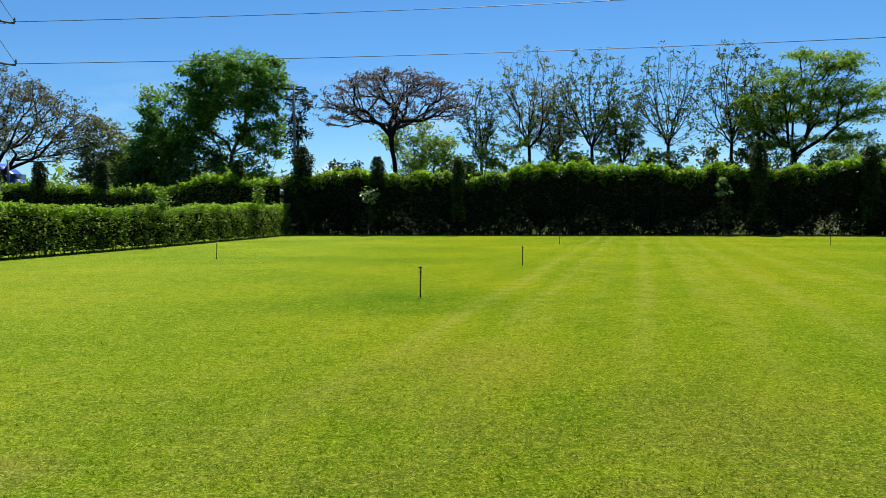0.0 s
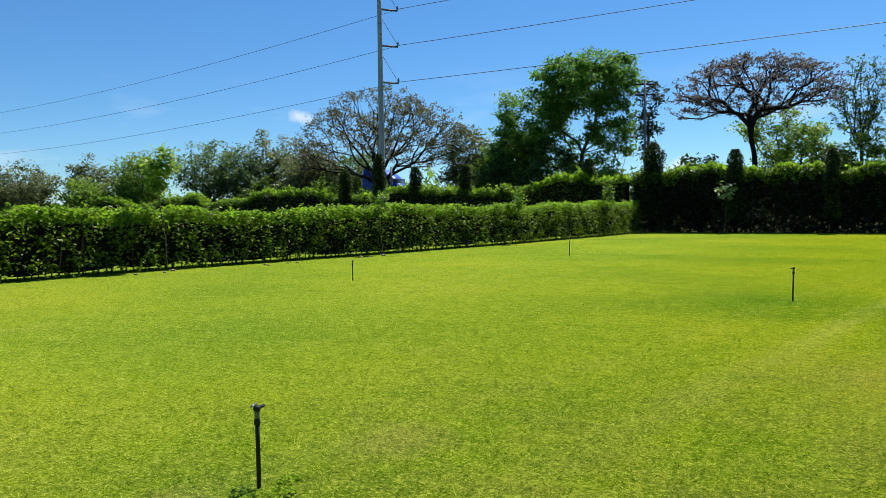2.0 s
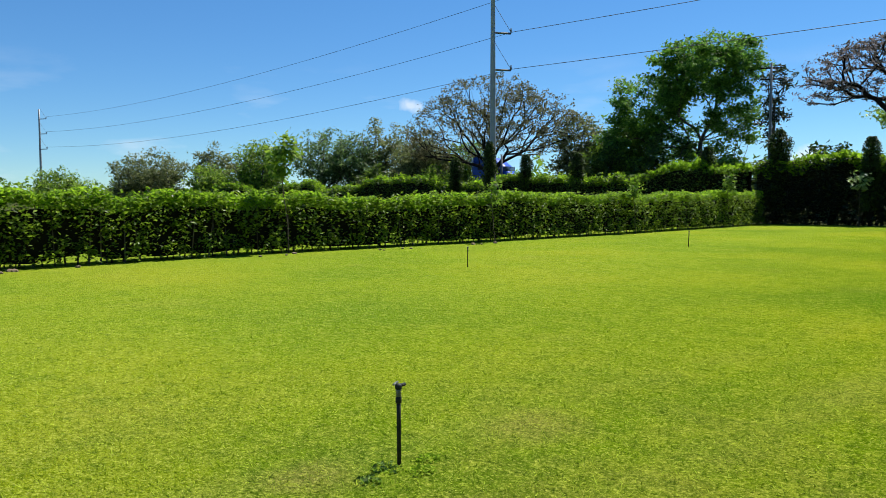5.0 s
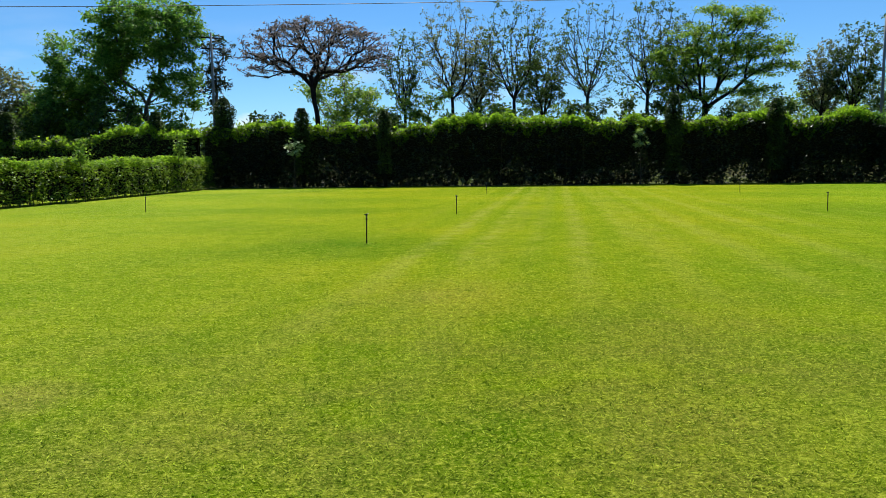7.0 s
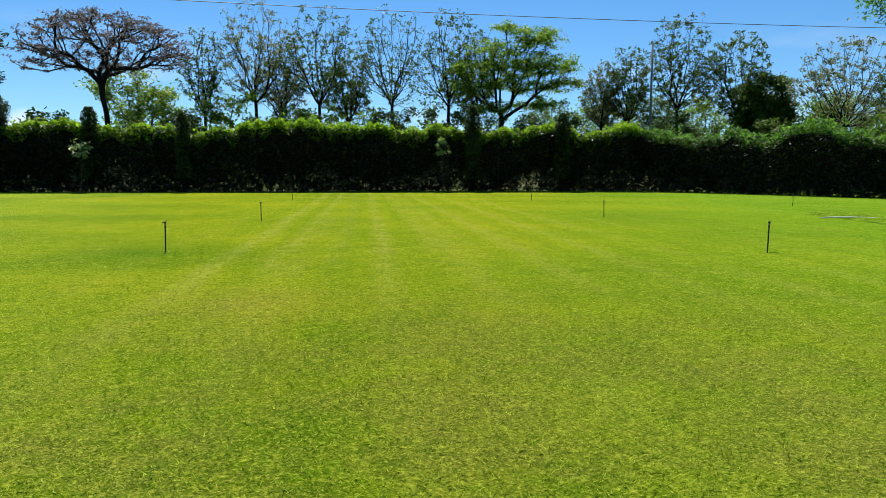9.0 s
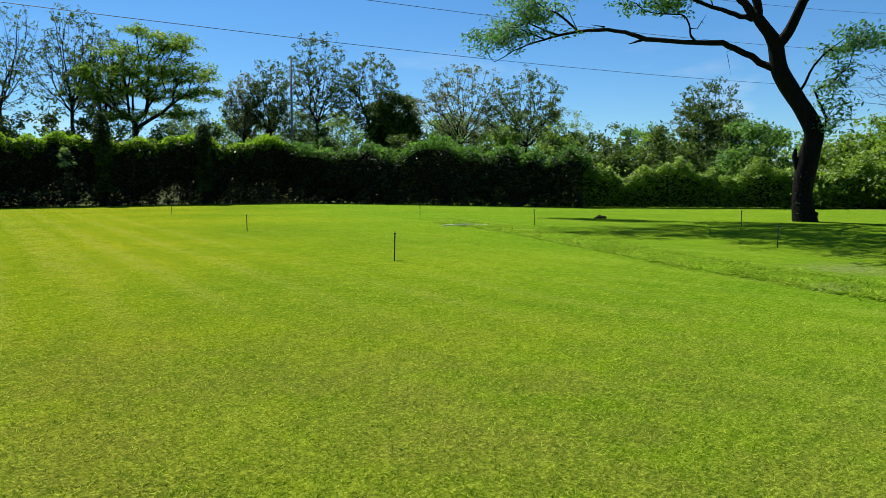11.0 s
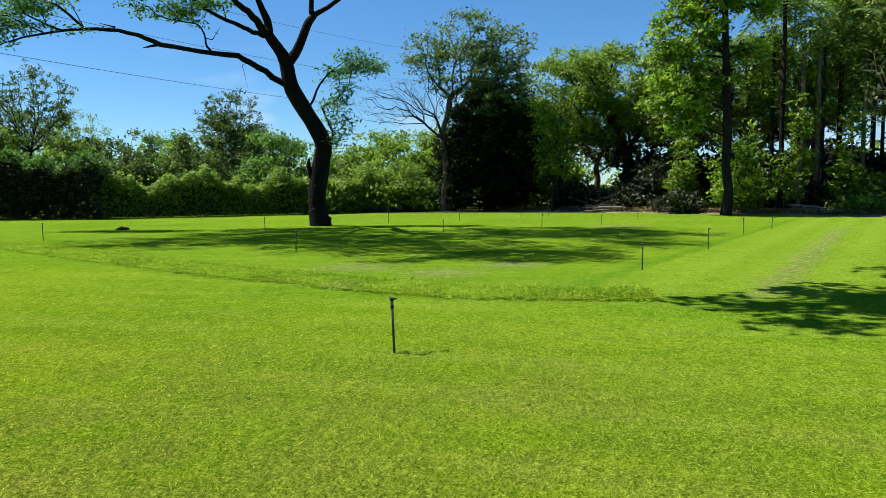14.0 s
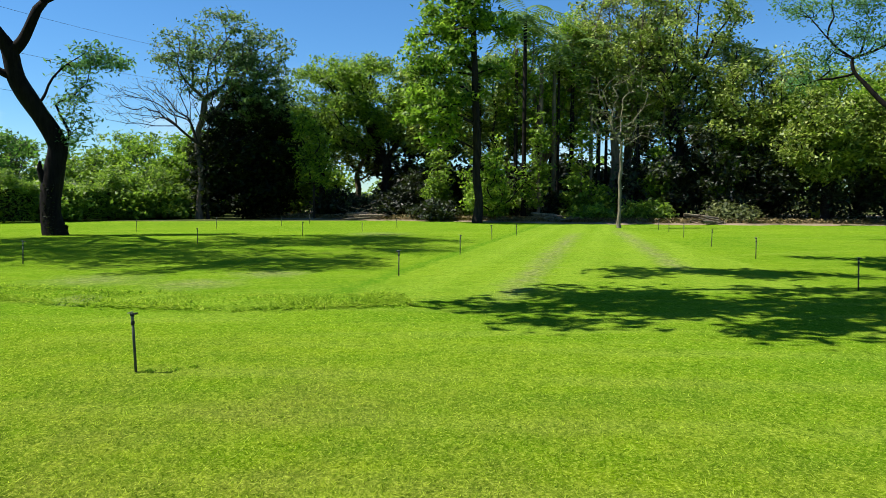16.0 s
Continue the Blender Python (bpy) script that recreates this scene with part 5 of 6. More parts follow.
GROVE = ((43.6, -32.6, 8.6, 5.4, M_GREEN, 0.0), (40.6, -36.6, 8.6, 5.4, M_GREEN, 0.0), (62.5, -1.0, 9.6, 6.5, M_LIME, 2.5), (65.0, -4.0, 10.5, 8.0, M_GREEN, 0.0), (58.0, -10.4, 12.6, 6.5, M_GREEN, 0.5),
         (53.8, -17.2, 15.2, 7.6, M_LIME, 0.0), (55.5, -13.8, 12.4, 6.8, M_GREEN, 0.0), (51.6, -21.6, 17.8, 8.4, M_GREEN, 0.0), (50.2, -26.0, 17.6, 8.8, M_GREEN, 0.0), (54.6, -24.0, 18.4, 8.6, M_OLIVE, 0.0),
         (47.6, -30.4, 11.6, 8.6, M_GREEN, 0.0), (45.8, -34.6, 10.4, 8.6, M_LIME, 0.0), (42.8, -39.0, 10.6, 9.0, M_GREEN, 0.0), (52.5, -33.0, 12.0, 9.0, M_OLIVE, 0.0), (50.0, -40.0, 11.0, 9.5, M_GREEN, 0.0),
         (58.5, -19.5, 16.6, 9.0, M_GREEN, 0.0), (60.0, -27.0, 17.2, 9.5, M_GREEN, 0.0), (39.5, -43.5, 13.0, 9.0, M_GREEN, 0.0))
for i, (tx, ty, top, w, mt, shift) in enumerate(GROVE):
    tree("grove_tree", "tall grove tree with dark trunk and dense leafy crown", (tx, ty),
         [(-0.2, shift, top * 0.76, w * 0.46, w * 0.46, top * 0.24), (0.2, shift + w * 0.24, top * 0.60, w * 0.36, w * 0.32, top * 0.18), (-0.3, shift - w * 0.22, top * 0.56, w * 0.36, w * 0.34, top * 0.2), (-0.8, shift, top * 0.45, w * 0.3, w * 0.36, top * 0.12)],
         top * 0.36, 0.2 + 0.008 * top, M_GROVE if mt is M_GREEN else mt, M_BARK_BROWN if i % 2 else M_BARK_DARK, 208 + i, 240 if tx < 56 else 110, 88 if tx < 56 else 80, 0.64 if tx < 56 else 0.8, 0.18 if tx < 56 else 0.24, bunch=1.5, lift=0.35, flat=0.38, shell=0.5, group="trees of the grove")
tree("thin_tree", "thin airy tree with sparse yellow-green leaves at the grove edge", (54.4, -0.4),
     [(0, 0.2, 5.2, 1.2, 1.6, 1.8), (0, -0.4, 3.4, 1.0, 1.4, 1.2), (0, 0.6, 7.0, 0.9, 1.1, 1.0)], 2.6, 0.09, M_LIME, M_BARK_DARK, 29, 130, 26, 0.36, 0.16, shell=0.3, twig=0.010)
tree("tall_tree", "tall narrow tree with bright yellow-green leaves", (47.0, -10.7),
     [(0, 2.6, 10.8, 2.2, 2.4, 1.9), (0, 2.9, 7.6, 2.0, 2.2, 1.8), (0, 1.5, 13.3, 2.0, 2.4, 1.3), (0, -1.1, 12.6, 1.4, 1.2, 1.0), (0, -1.3, 9.6, 1.1, 0.9, 0.6), (0, 0.6, 16.0, 2.2, 2.8, 1.6), (0, 2.4, 5.4, 1.0, 1.0, 0.6)],
     14.0, 0.27, M_LIME, M_BARK_DARK, 26, 330, 62, 0.50, 0.22, bunch=1.4, lean=(0, 0.4), knots=9, low_from=3, reach=0.3, flat=0.46, lift=0.3, bend=0.05)
for i, (x, y, h) in enumerate(((49.2, -18.4, 7.4), (48.4, -23.4, 6.4), (49.9, -15.6, 8.0), (47.0, -27.6, 6.0), (53.0, -9.2, 6.0))):
    tree("creeper_tree", "trunk clad in bright climbing leaves at the grove edge", (x, y), [(0, 0, h * 0.55, 0.75, 0.8, h * 0.4), (0, 0.2, h * 0.3, 0.8, 1.0, h * 0.2)],
         h * 0.8, 0.12, M_GREEN, M_BARK_BROWN, 330 + i, 70, 44, 0.36, 0.2, category="tree", group="creeper-clad trunks", twig=0.01, low_from=1)
tree("bare_sapling", "slim pale bare tree at the edge of the lawn", (38.9, -16.9), [(0, 0.2, 7.2, 1.2, 2.0, 1.7), (0, -0.6, 5.4, 1.2, 2.2, 0.9), (0, 0.8, 5.8, 1.0, 1.6, 1.0)], 4.6, 0.10, M_OLIVE, M_BARK_PALE, 27, 170, 3, 0.3, 0.12, shell=0.2, twig=0.009, knots=7, low_from=4, reach=0.3, droop=-0.16, bend=0.05)
# undergrowth: M_DARK leaves carry the grove's shade in their colour
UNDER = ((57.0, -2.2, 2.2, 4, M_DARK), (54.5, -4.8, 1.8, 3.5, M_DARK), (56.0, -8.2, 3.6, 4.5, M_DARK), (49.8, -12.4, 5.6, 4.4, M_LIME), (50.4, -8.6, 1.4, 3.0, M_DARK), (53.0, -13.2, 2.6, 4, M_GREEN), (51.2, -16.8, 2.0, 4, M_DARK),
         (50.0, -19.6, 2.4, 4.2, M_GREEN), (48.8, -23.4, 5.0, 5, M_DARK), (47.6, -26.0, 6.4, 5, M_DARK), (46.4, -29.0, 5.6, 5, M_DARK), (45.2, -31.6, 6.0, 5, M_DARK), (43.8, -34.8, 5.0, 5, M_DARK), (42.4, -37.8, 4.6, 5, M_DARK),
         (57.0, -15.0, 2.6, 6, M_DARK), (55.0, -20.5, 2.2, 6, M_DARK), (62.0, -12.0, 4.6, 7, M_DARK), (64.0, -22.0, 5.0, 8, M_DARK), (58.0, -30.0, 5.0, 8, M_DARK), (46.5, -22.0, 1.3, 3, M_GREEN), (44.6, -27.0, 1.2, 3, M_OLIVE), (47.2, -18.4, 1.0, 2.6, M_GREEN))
# thicket added as a dark backing, its deep shade painted by M_DARK leaves
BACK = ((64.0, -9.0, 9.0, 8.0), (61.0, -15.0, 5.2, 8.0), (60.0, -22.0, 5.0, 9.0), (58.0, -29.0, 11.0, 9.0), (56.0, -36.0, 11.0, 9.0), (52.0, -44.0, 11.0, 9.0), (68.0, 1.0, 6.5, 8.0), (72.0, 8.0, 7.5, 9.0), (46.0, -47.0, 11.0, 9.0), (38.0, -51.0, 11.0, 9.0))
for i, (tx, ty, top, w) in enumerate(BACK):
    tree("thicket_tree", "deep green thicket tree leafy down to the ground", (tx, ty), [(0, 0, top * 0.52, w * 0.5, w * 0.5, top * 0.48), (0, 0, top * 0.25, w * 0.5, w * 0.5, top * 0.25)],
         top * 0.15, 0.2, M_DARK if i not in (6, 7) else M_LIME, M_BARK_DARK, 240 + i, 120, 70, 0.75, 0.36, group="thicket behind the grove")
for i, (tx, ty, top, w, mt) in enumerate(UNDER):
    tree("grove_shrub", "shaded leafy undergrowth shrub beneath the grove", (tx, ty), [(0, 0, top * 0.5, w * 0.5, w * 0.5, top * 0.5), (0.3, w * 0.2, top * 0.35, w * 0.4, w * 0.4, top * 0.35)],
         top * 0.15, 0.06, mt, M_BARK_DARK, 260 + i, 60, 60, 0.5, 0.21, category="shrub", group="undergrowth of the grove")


def far_woods():
    """A low belt of distant woodland all round, beyond the fields."""
    rng = np.random.default_rng(77)
    ob = thing("far_woods", (0, 0, 0), "low belt of hazy distant woodland beyond the fields", "woodland", kind="stuff")
    n = 26000
    a = rng.random(n) * 2 * math.pi
    r = 260 + 60 * np.sin(a * 5) + 30 * rng.random(n)
    top = 9 + 3 * np.sin(a * 37) + 2.5 * np.sin(a * 91 + 1) + 2 * np.sin(a * 211)
    z = top * rng.random(n) ** 0.7
    v, f = leaves(rng, np.stack([np.sin(a) * r, np.cos(a) * r, z], 1), 1.7, 0.7)
    under("crowns", mesh_of("far_crowns", v, f, M_GREEN), ob, kind="stuff")


far_woods()
# ---- irrigation ----


def lathe(bm, rows, k=10, at=(0, 0)):
    """A turned shape from (radius, z) rows, closed at both ends."""
    rings = [[bm.verts.new((at[0] + r * math.cos(a * 2 * math.pi / k), at[1] + r * math.sin(a * 2 * math.pi / k), z)) for a in range(k)] for r, z in rows]
    for lo, hi in zip(rings, rings[1:]):
        for a in range(k):
            bm.faces.new((lo[a], lo[(a + 1) % k], hi[(a + 1) % k], hi[a]))
    bm.faces.new(rings[0][::-1])
    bm.faces.new(rings[-1])
    return bm


def box(bm, cx, cy, cz, sx, sy, sz, rz=0.0, rx=0.0, bevel=0.0):
    made = bmesh.ops.create_cube(bm, size=1.0)["verts"]
    bmesh.ops.scale(bm, vec=(sx, sy, sz), verts=made)
    if bevel:
        es = list({e for v in made for e in v.link_edges})
        made = list({v for f in bmesh.ops.bevel(bm, geom=es, offset=bevel, segments=2, affect="EDGES")["faces"] for v in f.verts} | {v for v in made if v.is_valid})
    bmesh.ops.transform(bm, matrix=pose(cx, cy, cz, rx, 0, rz), verts=made)
    return bm


def sprinkler(x, y, h, turn, lean=(0.0, 0.0), dark=True):
    ob = thing("sprinkler_riser", (x, y, float(terrain(x, y))), "thin upright %s sprinkler riser standing in the lawn" % ("black" if dark else "grey"), "sprinkler", "lawn sprinklers")
    ob.rotation_euler = (radians(lean[0]), radians(lean[1]), radians(turn))
    part("riser_pipe", lathe(bmesh.new(), [(0.0135, -0.06), (0.0135, h * 0.55), (0.013, h - 0.10)]), M_PIPE if dark else M_PIPE_GREY, ob)
    part("coupling", lathe(bmesh.new(), [(0.0135, h - 0.12), (0.019, h - 0.115), (0.019, h - 0.085), (0.015, h - 0.08)]), M_PIPE, ob)
    part("spring", lathe(bmesh.new(), [(0.012, h - 0.08), (0.019, h - 0.072), (0.012, h - 0.064), (0.019, h - 0.056), (0.012, h - 0.048), (0.019, h - 0.04), (0.012, h - 0.034)]), M_BRASS, ob)
    head = part("sprinkler_head", lathe(bmesh.new(), [(0.012, h - 0.036), (0.021, h - 0.03), (0.023, h - 0.012), (0.014, h)]), M_HEAD, ob)
    part("nozzle", box(bmesh.new(), 0.038, 0, h - 0.014, 0.05, 0.018, 0.018, 0, 0, 0.004), M_HEAD, head)
    part("swing_arm", box(bmesh.new(), -0.012, 0.012, h + 0.004, 0.085, 0.014, 0.009, 24, 0, 0.002), M_BRASS, head)
    return ob


RISERS = ((-2.65, 4.23, 0.50, 1), (-0.01, 15.24, 0.60, 1), (2.86, 24.0, 0.58, 1), (-7.9, 28.1, 0.56, 1), (-9.95, 16.47, 0.50, 1), (-12.1, 6.3, 0.55, 1), (14.26, 22.2, 0.58, 1), (11.17, 11.4, 0.62, 1),
          (6.4, 40.0, 0.6, 1), (18.6, 36.2, 0.6, 1), (24.0, 17.1, 0.62, 1), (20.3, 6.5, 0.58, 0), (7.82, 0.92, 0.60, 0), (16.4, -2.58, 0.55, 0), (22.0, -4.98, 0.58, 0), (27.5, 3.4, 0.58, 0), (29.2, 11.0, 0.6, 0),
          (36.8, 7.6, 0.6, 0), (39.8, 4.4, 0.58, 0), (43.0, 1.3, 0.55, 0), (33.0, -0.1, 0.58, 0), (46.1, -0.2, 0.55, 0), (35.6, -2.8, 0.45, 0), (40.2, -4.9, 0.5, 0), (29.2, -7.6, 0.58, 0), (31.9, -9.3, 0.5, 0),
          (36.4, -18.0, 0.6, 0), (29.9, -16.1, 0.6, 0), (24.5, -14.4, 0.6, 0), (19.5, -13.0, 0.6, 0), (12.7, -10.9, 0.62, 0), (34.6, -17.7, 0.5, 0), (27.2, 26.7, 0.55, 1), (38.2, 34.6, 0.55, 1), (41.6, 26.0, 0.55, 1))
rs = random.Random(3)
for x, y, h, dark in RISERS:
    sprinkler(x, y, h, rs.uniform(0, 360), (rs.uniform(-2, 2), rs.uniform(-2, 2)), bool(dark))


def weed_clump(x, y, r, seed, i):
    """A low leafy weed in the turf."""
    rng = np.random.default_rng(seed)
    ob = thing("weed_clump", (x, y, 0), "low dark green leafy weed growing in the turf", "weed", "weeds by the sprinklers")
    n = 60
    a, d = rng.random(n) * 2 * math.pi, r * np.sqrt(rng.random(n))
    c = np.stack([np.cos(a) * d, np.sin(a) * d, 0.006 + 0.03 * rng.random(n) * (1 - 0.7 * d / r)], 1)
    v, f = leaves(rng, c, 0.032, 0.5, 0.3)
    under("leaf_rosette", mesh_of("leaf_rosette", v, f, M_GREEN if i < 2 else M_WEED), ob, kind="stuff")


for i, (x, y, r) in enumerate(((-2.60, 3.90, 0.07), (-2.66, 4.13, 0.10), (-2.46, 4.20, 0.09), (-2.55, 4.40, 0.08), (7.84, 0.80, 0.07), (7.88, 0.58, 0.09), (7.95, 0.40, 0.06), (11.25, 11.30, 0.10), (0.06, 15.15, 0.12))):
    weed_clump(x, y, r, 700 + i, i)

pvc = thing("plastic_pipe", (21.65, 18.4, 0.03), "bowed off-white plastic pipe lying on the grass", "pipe")
bow = np.array([(0.75 * t, -0.83 * t + 0.16 * (1 - t * t), 0.05 * (1 - t * t)) for t in np.linspace(-1, 1, 11)])
v, f = tubes(bow[:-1], bow[1:], np.full(10, 0.024), np.full(10, 0.024), 10)
under("pipe_run", mesh_of("pipe_run", v, f, M_PVC, True), pvc)
part("pipe_socket", box(bmesh.new(), 0.72, -0.77, 0, 0.10, 0.06, 0.06, -46, 0, 0.015), M_PVC, pvc)


def soil_mound(x, y, r, h, seed):
    bm = bmesh.new()
    bmesh.ops.create_icosphere(bm, subdivisions=3, radius=1.0)
    for q in bm.verts:
        n = noise.noise(q.co * 2.3 + Vector((seed, 0, 0)))
        q.co = Vector((q.co.x * r * (1 + 0.35 * n), q.co.y * r * 0.7 * (1 + 0.3 * n), max(-0.02, q.co.z * h * (1 + 0.7 * n))))
    ob = thing("soil_mound", (x, y, 0), "small dark mound of dug soil on the grass", "soil")
    part("mound", bm, M_CORE, ob)
    return ob


soil_mound(30.7, 18.2, 0.36, 0.12, 2)

# young staked trees in front of the clipped hedge
for i, (x, y, h, full) in enumerate(((-17.5, 17.7, 3.9, 40), (-15.3, 26.9, 2.8, 18), (-13.4, 37.8, 3.0, 18), (-12.0, 51.0, 3.7, 26))):
    tree("young_tree", "thin young tree with a small leafy top beside the hedge", (x, y, -0.03), [(0.0, -0.12, h * 0.78, 0.16 + h * 0.045, 0.16 + h * 0.045, h * 0.22)], h * 0.6, 0.02, M_GREEN, M_BARK, 300 + i, 18, full, 0.22, 0.13,
         lean=(-0.1, -0.15), group="young trees by the hedge", twig=0.008)
for i, (x, y, h) in enumerate(((19.4, 52.2, 4.1), (-5.2, 56.3, 3.7))):
    tree("young_tree", "thin young tree with pale star-shaped leaves beside the hedge", (x, y, -0.03), [(0.0, -0.1, h * 0.8, 0.6, 0.5, h * 0.17)], h * 0.6, 0.025, M_PALE, M_BARK, 310 + i, 16, 9, 0.2, 0.27,
         group="young trees by the hedge", twig=0.008, near=True)
stone_rng = random.Random(12)
for i in range(14):
    s = stone_rng.uniform(0, 1)
    bm = bmesh.new()
    bmesh.ops.create_icosphere(bm, subdivisions=1, radius=stone_rng.uniform(0.05, 0.12))
    for q in bm.verts:
        q.co *= stone_rng.uniform(0.7, 1.15)
        q.co.z *= 0.55
    ob = thing("stone", (-18.6 + 3.2 * s + stone_rng.uniform(-0.2, 0.8), 9.0 + 18 * s, 0.02), "small pale stone lying by the hedge", "stone", "stones by the hedge")
    part("rock", bm, M_SOIL, ob)

# ---- power line ----
LINE = Vector((0.9925, -0.122, 0))
ARM_Z = (13.45, 16.7, 19.9)


def steel_pole(name, label, at, top, r0, r1, arm, side):
    ob = thing(name, at, label, "utility pole", "poles of the power line")
    k = 6
    rows = [(r0 + (r1 - r0) * i / k, top * i / k - (0.3 if i == 0 else 0)) for i in range(k + 1)]
    part("pole", lathe(bmesh.new(), rows, 14), M_STEEL, ob)
    for z in ARM_Z:
        a = part("crossarm", box(bmesh.new(), side[0] * arm * 0.5, side[1] * arm * 0.5, z - at[2], arm, 0.16, 0.16, math.degrees(math.atan2(side[1], side[0])), 0, 0.03), M_ARM, ob)
        part("insulator", lathe(bmesh.new(), [(0.05, z - at[2] + 0.08), (0.11, z - at[2] + 0.16), (0.05, z - at[2] + 0.22), (0.11, z - at[2] + 0.30), (0.05, z - at[2] + 0.36), (0.08, z - at[2] + 0.44)], 8, (side[0] * arm, side[1] * arm)), M_CERAMIC, a)
        v, f = tubes([(side[0] * r1, side[1] * r1, z - at[2] + 2.4)], [(side[0] * arm, side[1] * arm, z - at[2] + 0.1)], np.array([0.022]), np.array([0.022]), 5)
        under("stay_rod", mesh_of("stay_rod", v, f, M_WIRE, True), a)
    return ob


SIDE = (0.66, 0.75)
P0 = Vector((-34.5, 59.2, 0.0))
P1 = Vector((-164.0, 86.5, 0.0))
TIP = Vector((SIDE[0] * 1.7, SIDE[1] * 1.7, 0))
steel_pole("power_pole", "tall tapered grey steel power pole with side arms", P0, 23.4, 0.31, 0.17, 1.7, SIDE)
steel_pole("power_pole", "distant tapered steel power pole with side arms", P1, 22.0, 0.30, 0.16, 1.9, (0.95, 0.3))


def wire(label, pts, r=0.022):
    ob = thing("power_cable", pts[0], label, "cable", "cables of the power line")
    p = np.array([q - pts[0] for q in pts])
    v, f = tubes(p[:-1], p[1:], np.full(len(p) - 1, r), np.full(len(p) - 1, r), 5)
    under("conductor", mesh_of("conductor", v, f, M_WIRE, True), ob)


for i, z in enumerate(ARM_Z):
    a = P0 + TIP + Vector((0, 0, z + 0.1))
    wire("long dark power cable sagging between steel poles", [a + LINE * s + Vector((0, 0, -0.0174 * s + 0.00022 * s * s + (0.003, 0.025, 0.050)[i] * 0.5 * (s - 47 + math.hypot(s - 47, 12)))) for s in np.linspace(0, 230, 47)], 0.026)
    b = P1 + Vector((1.8, 0.57, z + 0.45))
    wire("long dark power cable running to the distant pole", [a + (b - a) * f + Vector((0, 0, -13.0 * f * (1 - f) * 0.55)) for f in np.linspace(0, 1, 31)], 0.020)


def timber_pole(x, y, h, label, arms):
    z = float(terrain(x, y))
    ob = thing("street_pole", (x, y, z), label, "utility pole")
    part("pole", lathe(bmesh.new(), [(0.14, -0.3), (0.12, h * 0.5), (0.09, h)], 10), M_ARM, ob)
    for k in range(arms):
        a = part("crossarm", box(bmesh.new(), 0, 0, h - 0.4 - 0.9 * k, 1.7, 0.1, 0.12, 20, 0, 0.02), M_BARK_DARK, ob)
        for o in (-0.7, 0.0, 0.7):
            part("insulator", lathe(bmesh.new(), [(0.03, h - 0.36 - 0.9 * k), (0.07, h - 0.26 - 0.9 * k), (0.04, h - 0.18 - 0.9 * k)], 8, (o * 0.94, o * 0.34)), M_CERAMIC, a)
    return ob


timber_pole(-12.9, 67.5, 10.2, "grey roadside utility pole with insulators and crossarms", 2)
timber_pole(43.7, 60.9, 10.0, "slim grey roadside pole above the hedge", 0)
timber_pole(-37.5, 66.0, 6.4, "slim grey roadside pole by the spreading tree", 0)

# ---- the blue truck on the road ----


def truck(x, y, z, turn):
    ob = thing("truck_tractor", (x, y, z), "blue sleeper-cab truck standing on the road behind the hedge", "truck")
    ob.rotation_euler = (0, 0, radians(turn))
    bm = bmesh.new()
    prof = [(-2.2, 1.0), (3.9, 1.0), (4.1, 1.3), (4.1, 1.9), (2.5, 2.15), (1.9, 2.9), (1.2, 3.5), (0.0, 4.05), (-1.6, 4.2), (-2.2, 4.15)]
    left, right = [[bm.verts.new((px, s * (1.22 if pz < 3.3 else 1.05), pz)) for px, pz in prof] for s in (-1, 1)]
    bm.faces.new(left)
    bm.faces.new(right[::-1])
    for i in range(len(prof)):
        j = (i + 1) % len(prof)
        bm.faces.new((left[j], left[i], right[i], right[j]))
    bmesh.ops.recalc_face_normals(bm, faces=bm.faces)
    bmesh.ops.bevel(bm, geom=list(bm.edges), offset=0.07, segments=2, affect="EDGES")
    body = part("cab", bm, M_BLUE, ob)
    part("windscreen", box(bmesh.new(), 2.24, 0, 2.55, 0.05, 2.1, 0.82, 0, 0), M_GLASS, body).rotation_euler = (0, 0, 0)
    for s in (-1, 1):
        part("side_window", box(bmesh.new(), 1.0, s * 1.235, 2.55, 1.0, 0.03, 0.7, 0, 0, 0.01), M_GLASS, body)
        part("sleeper_window", box(bmesh.new(), -1.1, s * 1.235, 2.9, 0.55, 0.03, 0.5, 0, 0, 0.01), M_GLASS, body)
        part("exhaust_stack", lathe(bmesh.new(), [(0.08, 1.2), (0.08, 3.9)], 10, (-2.4, s * 1.0)), M_CHROME, ob)
        part("headlight", box(bmesh.new(), 4.12, s * 0.85, 1.45, 0.06, 0.4, 0.22, 0, 0, 0.02), M_CHROME, body)
        part("mirror", box(bmesh.new(), 1.9, s * 1.42, 2.5, 0.12, 0.2, 0.6, 0, 0, 0.03), M_RUBBER, body)
        for wx in (3.0, -3.2, -4.5):
            w = part("wheel", lathe(bmesh.new(), [(0.25, -0.14), (0.5, -0.14), (0.52, 0), (0.5, 0.14), (0.25, 0.14)], 18), M_RUBBER, ob)
            w.rotation_euler, w.location = (radians(90), 0, 0), (wx, s * 1.0, 0.52)
            part("rim", lathe(bmesh.new(), [(0.24, -0.15), (0.22, 0.0), (0.24, 0.15)], 14), M_CHROME, w)
    part("chassis", box(bmesh.new(), -2.2, 0, 0.85, 6.2, 0.9, 0.25, 0, 0, 0.03), M_RUBBER, ob)
    part("grille", box(bmesh.new(), 4.13, 0, 1.6, 0.05, 1.0, 0.7, 0, 0, 0.02), M_CHROME, body)
    return ob


truck(-44.3, 75.97, 2.76, -7.0)

# pale roof of a roadside building, seen through the trees
shed = thing("roadside_building", (-7.5, 96.0, 0.0), "low grey roadside building with pale metal roof", "building")
part("wall", box(bmesh.new(), 0, 0, 2.6, 12, 6, 5.4), M_WALL, shed)
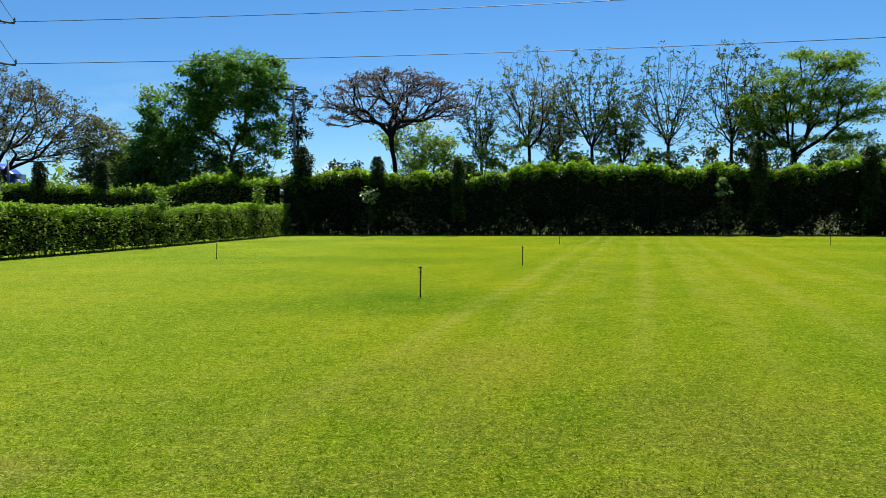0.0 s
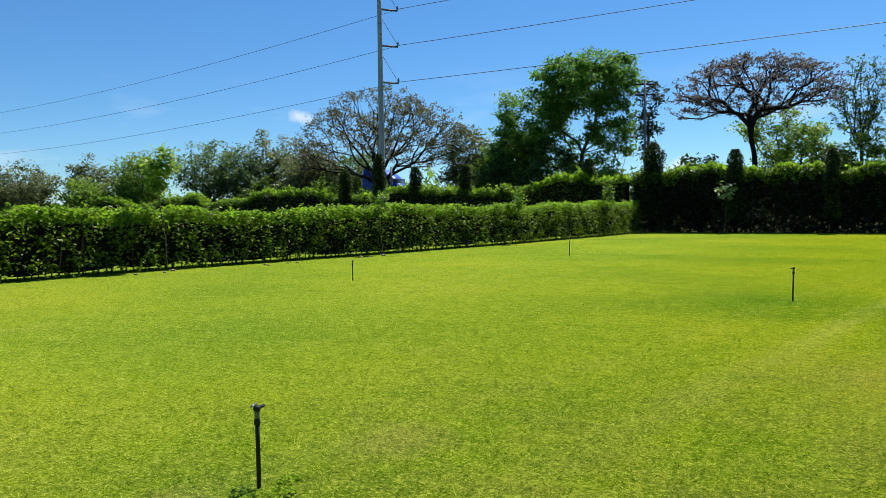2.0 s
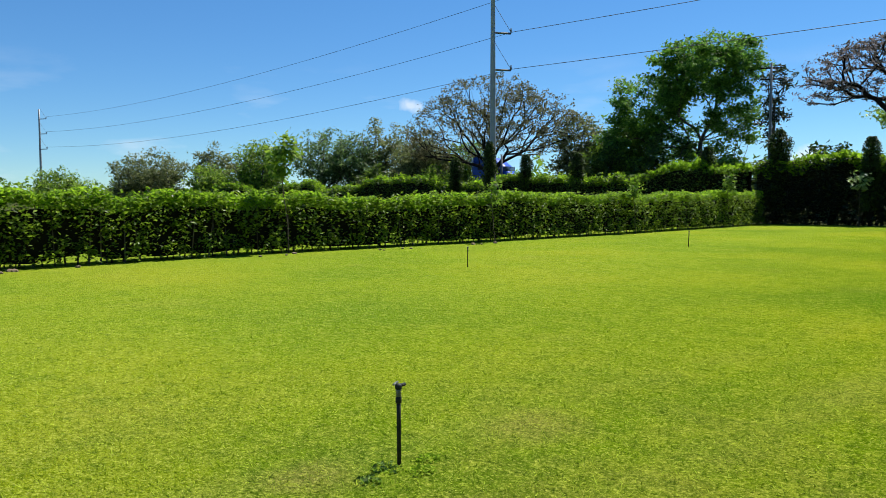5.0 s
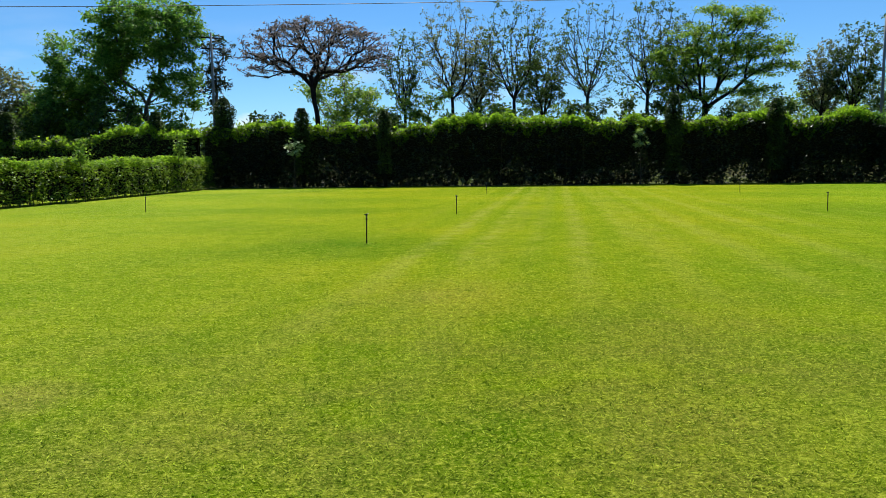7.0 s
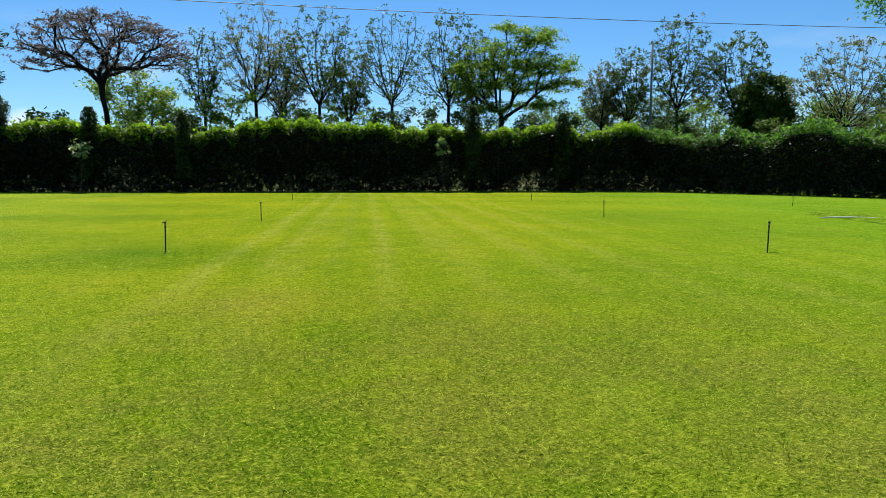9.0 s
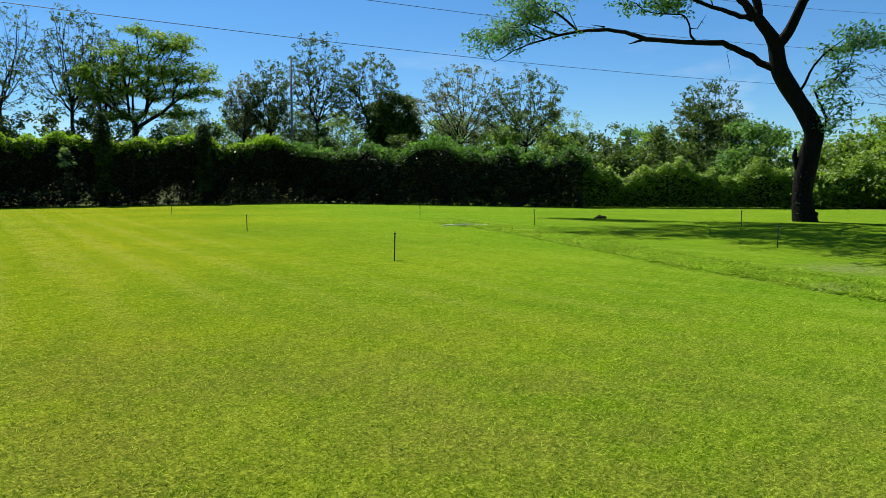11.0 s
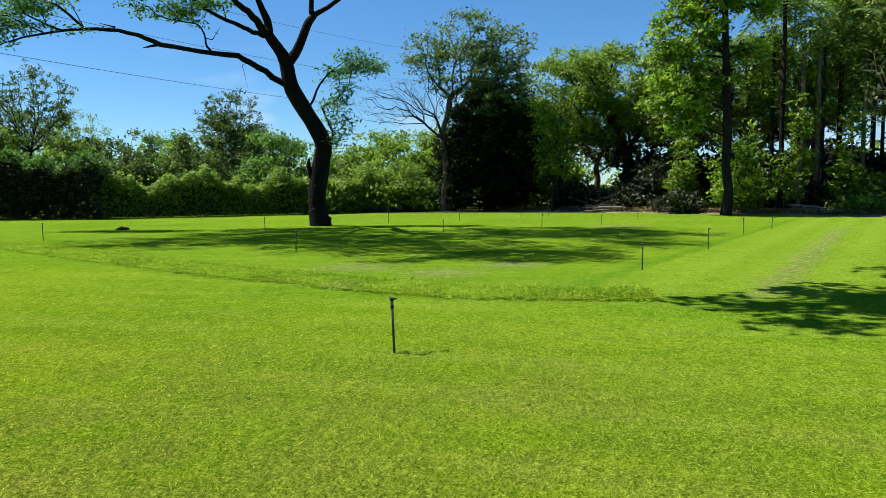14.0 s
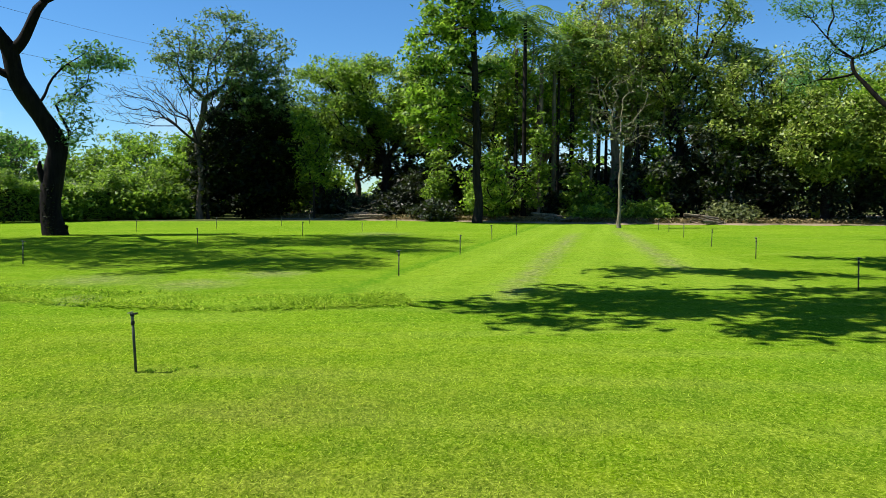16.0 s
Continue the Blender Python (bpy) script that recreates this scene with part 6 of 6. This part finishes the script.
part("roof", box(bmesh.new(), 0, 0, 5.5, 12.8, 7.0, 0.35, 0, 4, 0.05), M_ROOF, shed)

# ---- floor of the grove: litter, brush and logs ----


def litter_bed():
    rng = np.random.default_rng(31)
    line = np.array([(55.0, 3.5), (52.5, -3.0), (49.6, -8.5), (46.8, -13.0), (43.8, -18.5), (42.4, -24.0), (41.2, -30.0), (39.2, -38.0), (34.6, -46.0)])
    k = 90
    t = np.linspace(0, len(line) - 1, k)
    x, y = np.interp(t, range(len(line)), line[:, 0]), np.interp(t, range(len(line)), line[:, 1])
    rows = []
    for o, h in ((0, -0.02), (0.5, 0.05), (2.0, 0.10), (5.0, 0.14), (10.0, 0.16), (24.0, 0.12)):
        rows.append(np.stack([x + o + rng.normal(size=k) * 0.25 + 0.5 * np.sin(t * 9), y - o * 0.15, h * (0.7 + 0.6 * rng.random(k))], 1))
    v = np.stack(rows, 1)
    m = v.shape[1]
    i = (np.arange(k - 1)[:, None] * m + np.arange(m - 1)[None]).ravel()
    ob = thing("leaf_litter", (0, 0, 0), "brown leaf litter and bare soil under the grove", "leaf litter", kind="stuff")
    under("soil", mesh_of("litter_soil", v.reshape(-1, 3), np.stack([i, i + m, i + m + 1, i + 1], 1), M_SOIL, True), ob, kind="stuff")
    n = 30000
    j = rng.integers(0, k, n)
    o = rng.exponential(2.2, n)
    c = np.stack([x[j] + o + rng.normal(size=n) * 0.3 + 1.2, y[j] + rng.normal(size=n) * 0.5, 0.10 + 0.25 * rng.random(n) ** 3], 1)
    v, f = leaves(rng, c, 0.2, 0.5, 0.8)
    under("fallen_leaves", mesh_of("fallen_leaves", v, f, M_LITTER), ob, kind="stuff")


litter_bed()


def brush_pile(x, y, w, h, seed, n=90):
    rng = np.random.default_rng(seed)
    ob = thing("brush_pile", (x, y, 0.05), "heap of cut branches and logs under the trees", "brush pile")
    a = rng.random(n) * math.pi
    c = np.stack([rng.normal(size=n) * 0.5, rng.normal(size=n) * w * 0.36, np.abs(rng.normal(size=n)) * h * 0.45], 1)
    d = np.stack([np.cos(a) * 0.4, np.sin(a), rng.normal(size=n) * 0.2], 1) * (0.3 + rng.random((n, 1)) * 0.6)
    p0, p1 = c - d, c + d
    p0[:, 2], p1[:, 2] = np.maximum(p0[:, 2], 0), np.maximum(p1[:, 2], 0)
    r = 0.015 + 0.05 * rng.random(n) ** 3
    v, f = tubes(p0, p1, r, r * 0.7, 6)
    under("brushwood", mesh_of("brush_branches", v, f, M_LOG, True), ob)
    for i in range(4):
        q = rng.normal(size=2) * (0.4, w * 0.2)
        e = rng.normal(size=2) * 0.5
        lv, lf = tubes([(q[0] - e[0], q[1] - 0.8, 0.1 + 0.1 * i)], [(q[0] + e[1], q[1] + 0.8, 0.12 + 0.5 * rng.random())], np.array([0.09]), np.array([0.075]), 10)
        under("log", mesh_of("brush_log", lv, lf, M_LOG, True), ob)
    return ob


brush_pile(52.9, -3.8, 1.7, 1.0, 1, 70)
brush_pile(47.2, -15.6, 1.8, 0.35, 3, 26)
brush_pile(43.4, -24.5, 2.2, 0.3, 4, 26)
marker = thing("yellow_marker", (44.6, -32.6, 0.1), "small faded yellow board standing under the trees", "board")
part("board", box(bmesh.new(), 0, 0, 0.55, 0.08, 0.7, 0.6, -20, 0, 0.02), M_YELLOW, marker)
for s in (-0.25, 0.25):
    part("leg", lathe(bmesh.new(), [(0.03, -0.1), (0.03, 0.5)], 6, (0.08 * s, s)), M_BARK, marker)


def palm(x, y, h, seed):
    rng = np.random.default_rng(seed)
    ob = thing("palm_tree", (x, y, 0), "tall slim palm with drooping fronds among the grove", "palm tree", "palms of the grove")
    part("trunk", lathe(bmesh.new(), [(0.26, -0.1), (0.17, 0.8), (0.14, h * 0.5), (0.12, h)], 10), M_BARK_BLACK, ob)
    for i in range(22):
        a = i * 2.4
        pitch = 1.0 - 1.7 * (i / 22)
        ln = 3.6 + rng.random()
        d = np.array([math.cos(a), math.sin(a), 0])
        t = np.linspace(0, 1, 9)
        spine = d[None] * (t * ln * math.cos(pitch * 0.6))[:, None] + np.array([0, 0, 1.0])[None] * (h + ln * (math.sin(pitch) * t - 0.75 * t * t))[:, None]
        side = np.array([-d[1], d[0], 0])
        # midrib and leaflets are one piece, joined along the rib
        rib = [spine[k // 2] if k % 2 == 0 else (spine[k // 2] + spine[k // 2 + 1]) / 2 for k in range(17)]
        vs = rib + [p + np.array([0, 0, 0.03]) for p in rib]
        q = [[k, k + 1, k + 18, k + 17] for k in range(16)]
        for k in range(1, 17):
            w = 0.85 * math.sin(math.pi * (0.12 + 0.85 * k / 16))
            for s in (-1, 1):
                tip = rib[k] + side * s * w + np.array([0, 0, -0.35 * w]) + d * 0.2
                mid = (rib[k] + tip) / 2 + np.array([0, 0, 0.06])
                q.append([k, len(vs), len(vs) + 1, len(vs) + 2])
                vs += [mid + d * 0.08, tip, mid - d * 0.08]
        v, f = np.array(vs), np.array(q)
        under("frond", mesh_of("frond", v, f, M_AIRY), ob)
    return ob


palm(50.2, -14.6, 13.6, 1)
palm(51.4, -18.4, 11.8, 4)
palm(54.5, -12.4, 11.0, 2)
palm(50.4, -30.0, 11.5, 3)
# bare palm and tree stems standing close together in the grove
for i, (x, y) in enumerate(((51.3, -16.1), (51.2, -17.0), (52.4, -14.6), (53.3, -16.2), (51.4, -17.4), (52.8, -18.8), (50.8, -19.6), (52.0, -20.6), (49.8, -22.6), (54.0, -14.4), (51.0, -15.8), (55.0, -18.0), (50.0, -24.6), (53.6, -21.8))):
    ob = thing("slender_palm", (x, y, 0), "slender straight palm trunk rising into the grove crowns", "palm tree", "slender palms of the grove")
    h = 10.5 if i < 2 else 8 + (i * 37 % 5)
    r = 0.19 - 0.02 * i if i < 2 else 0.11 + 0.02 * (i % 4)
    part("trunk", lathe(bmesh.new(), [(r * 1.3, -0.1), (r, 1.0), (r * 0.9, h * 0.6), (r * 0.7, h)], 8), M_BARK_DARK if i % 3 and i > 1 else M_BARK_BROWN, ob)
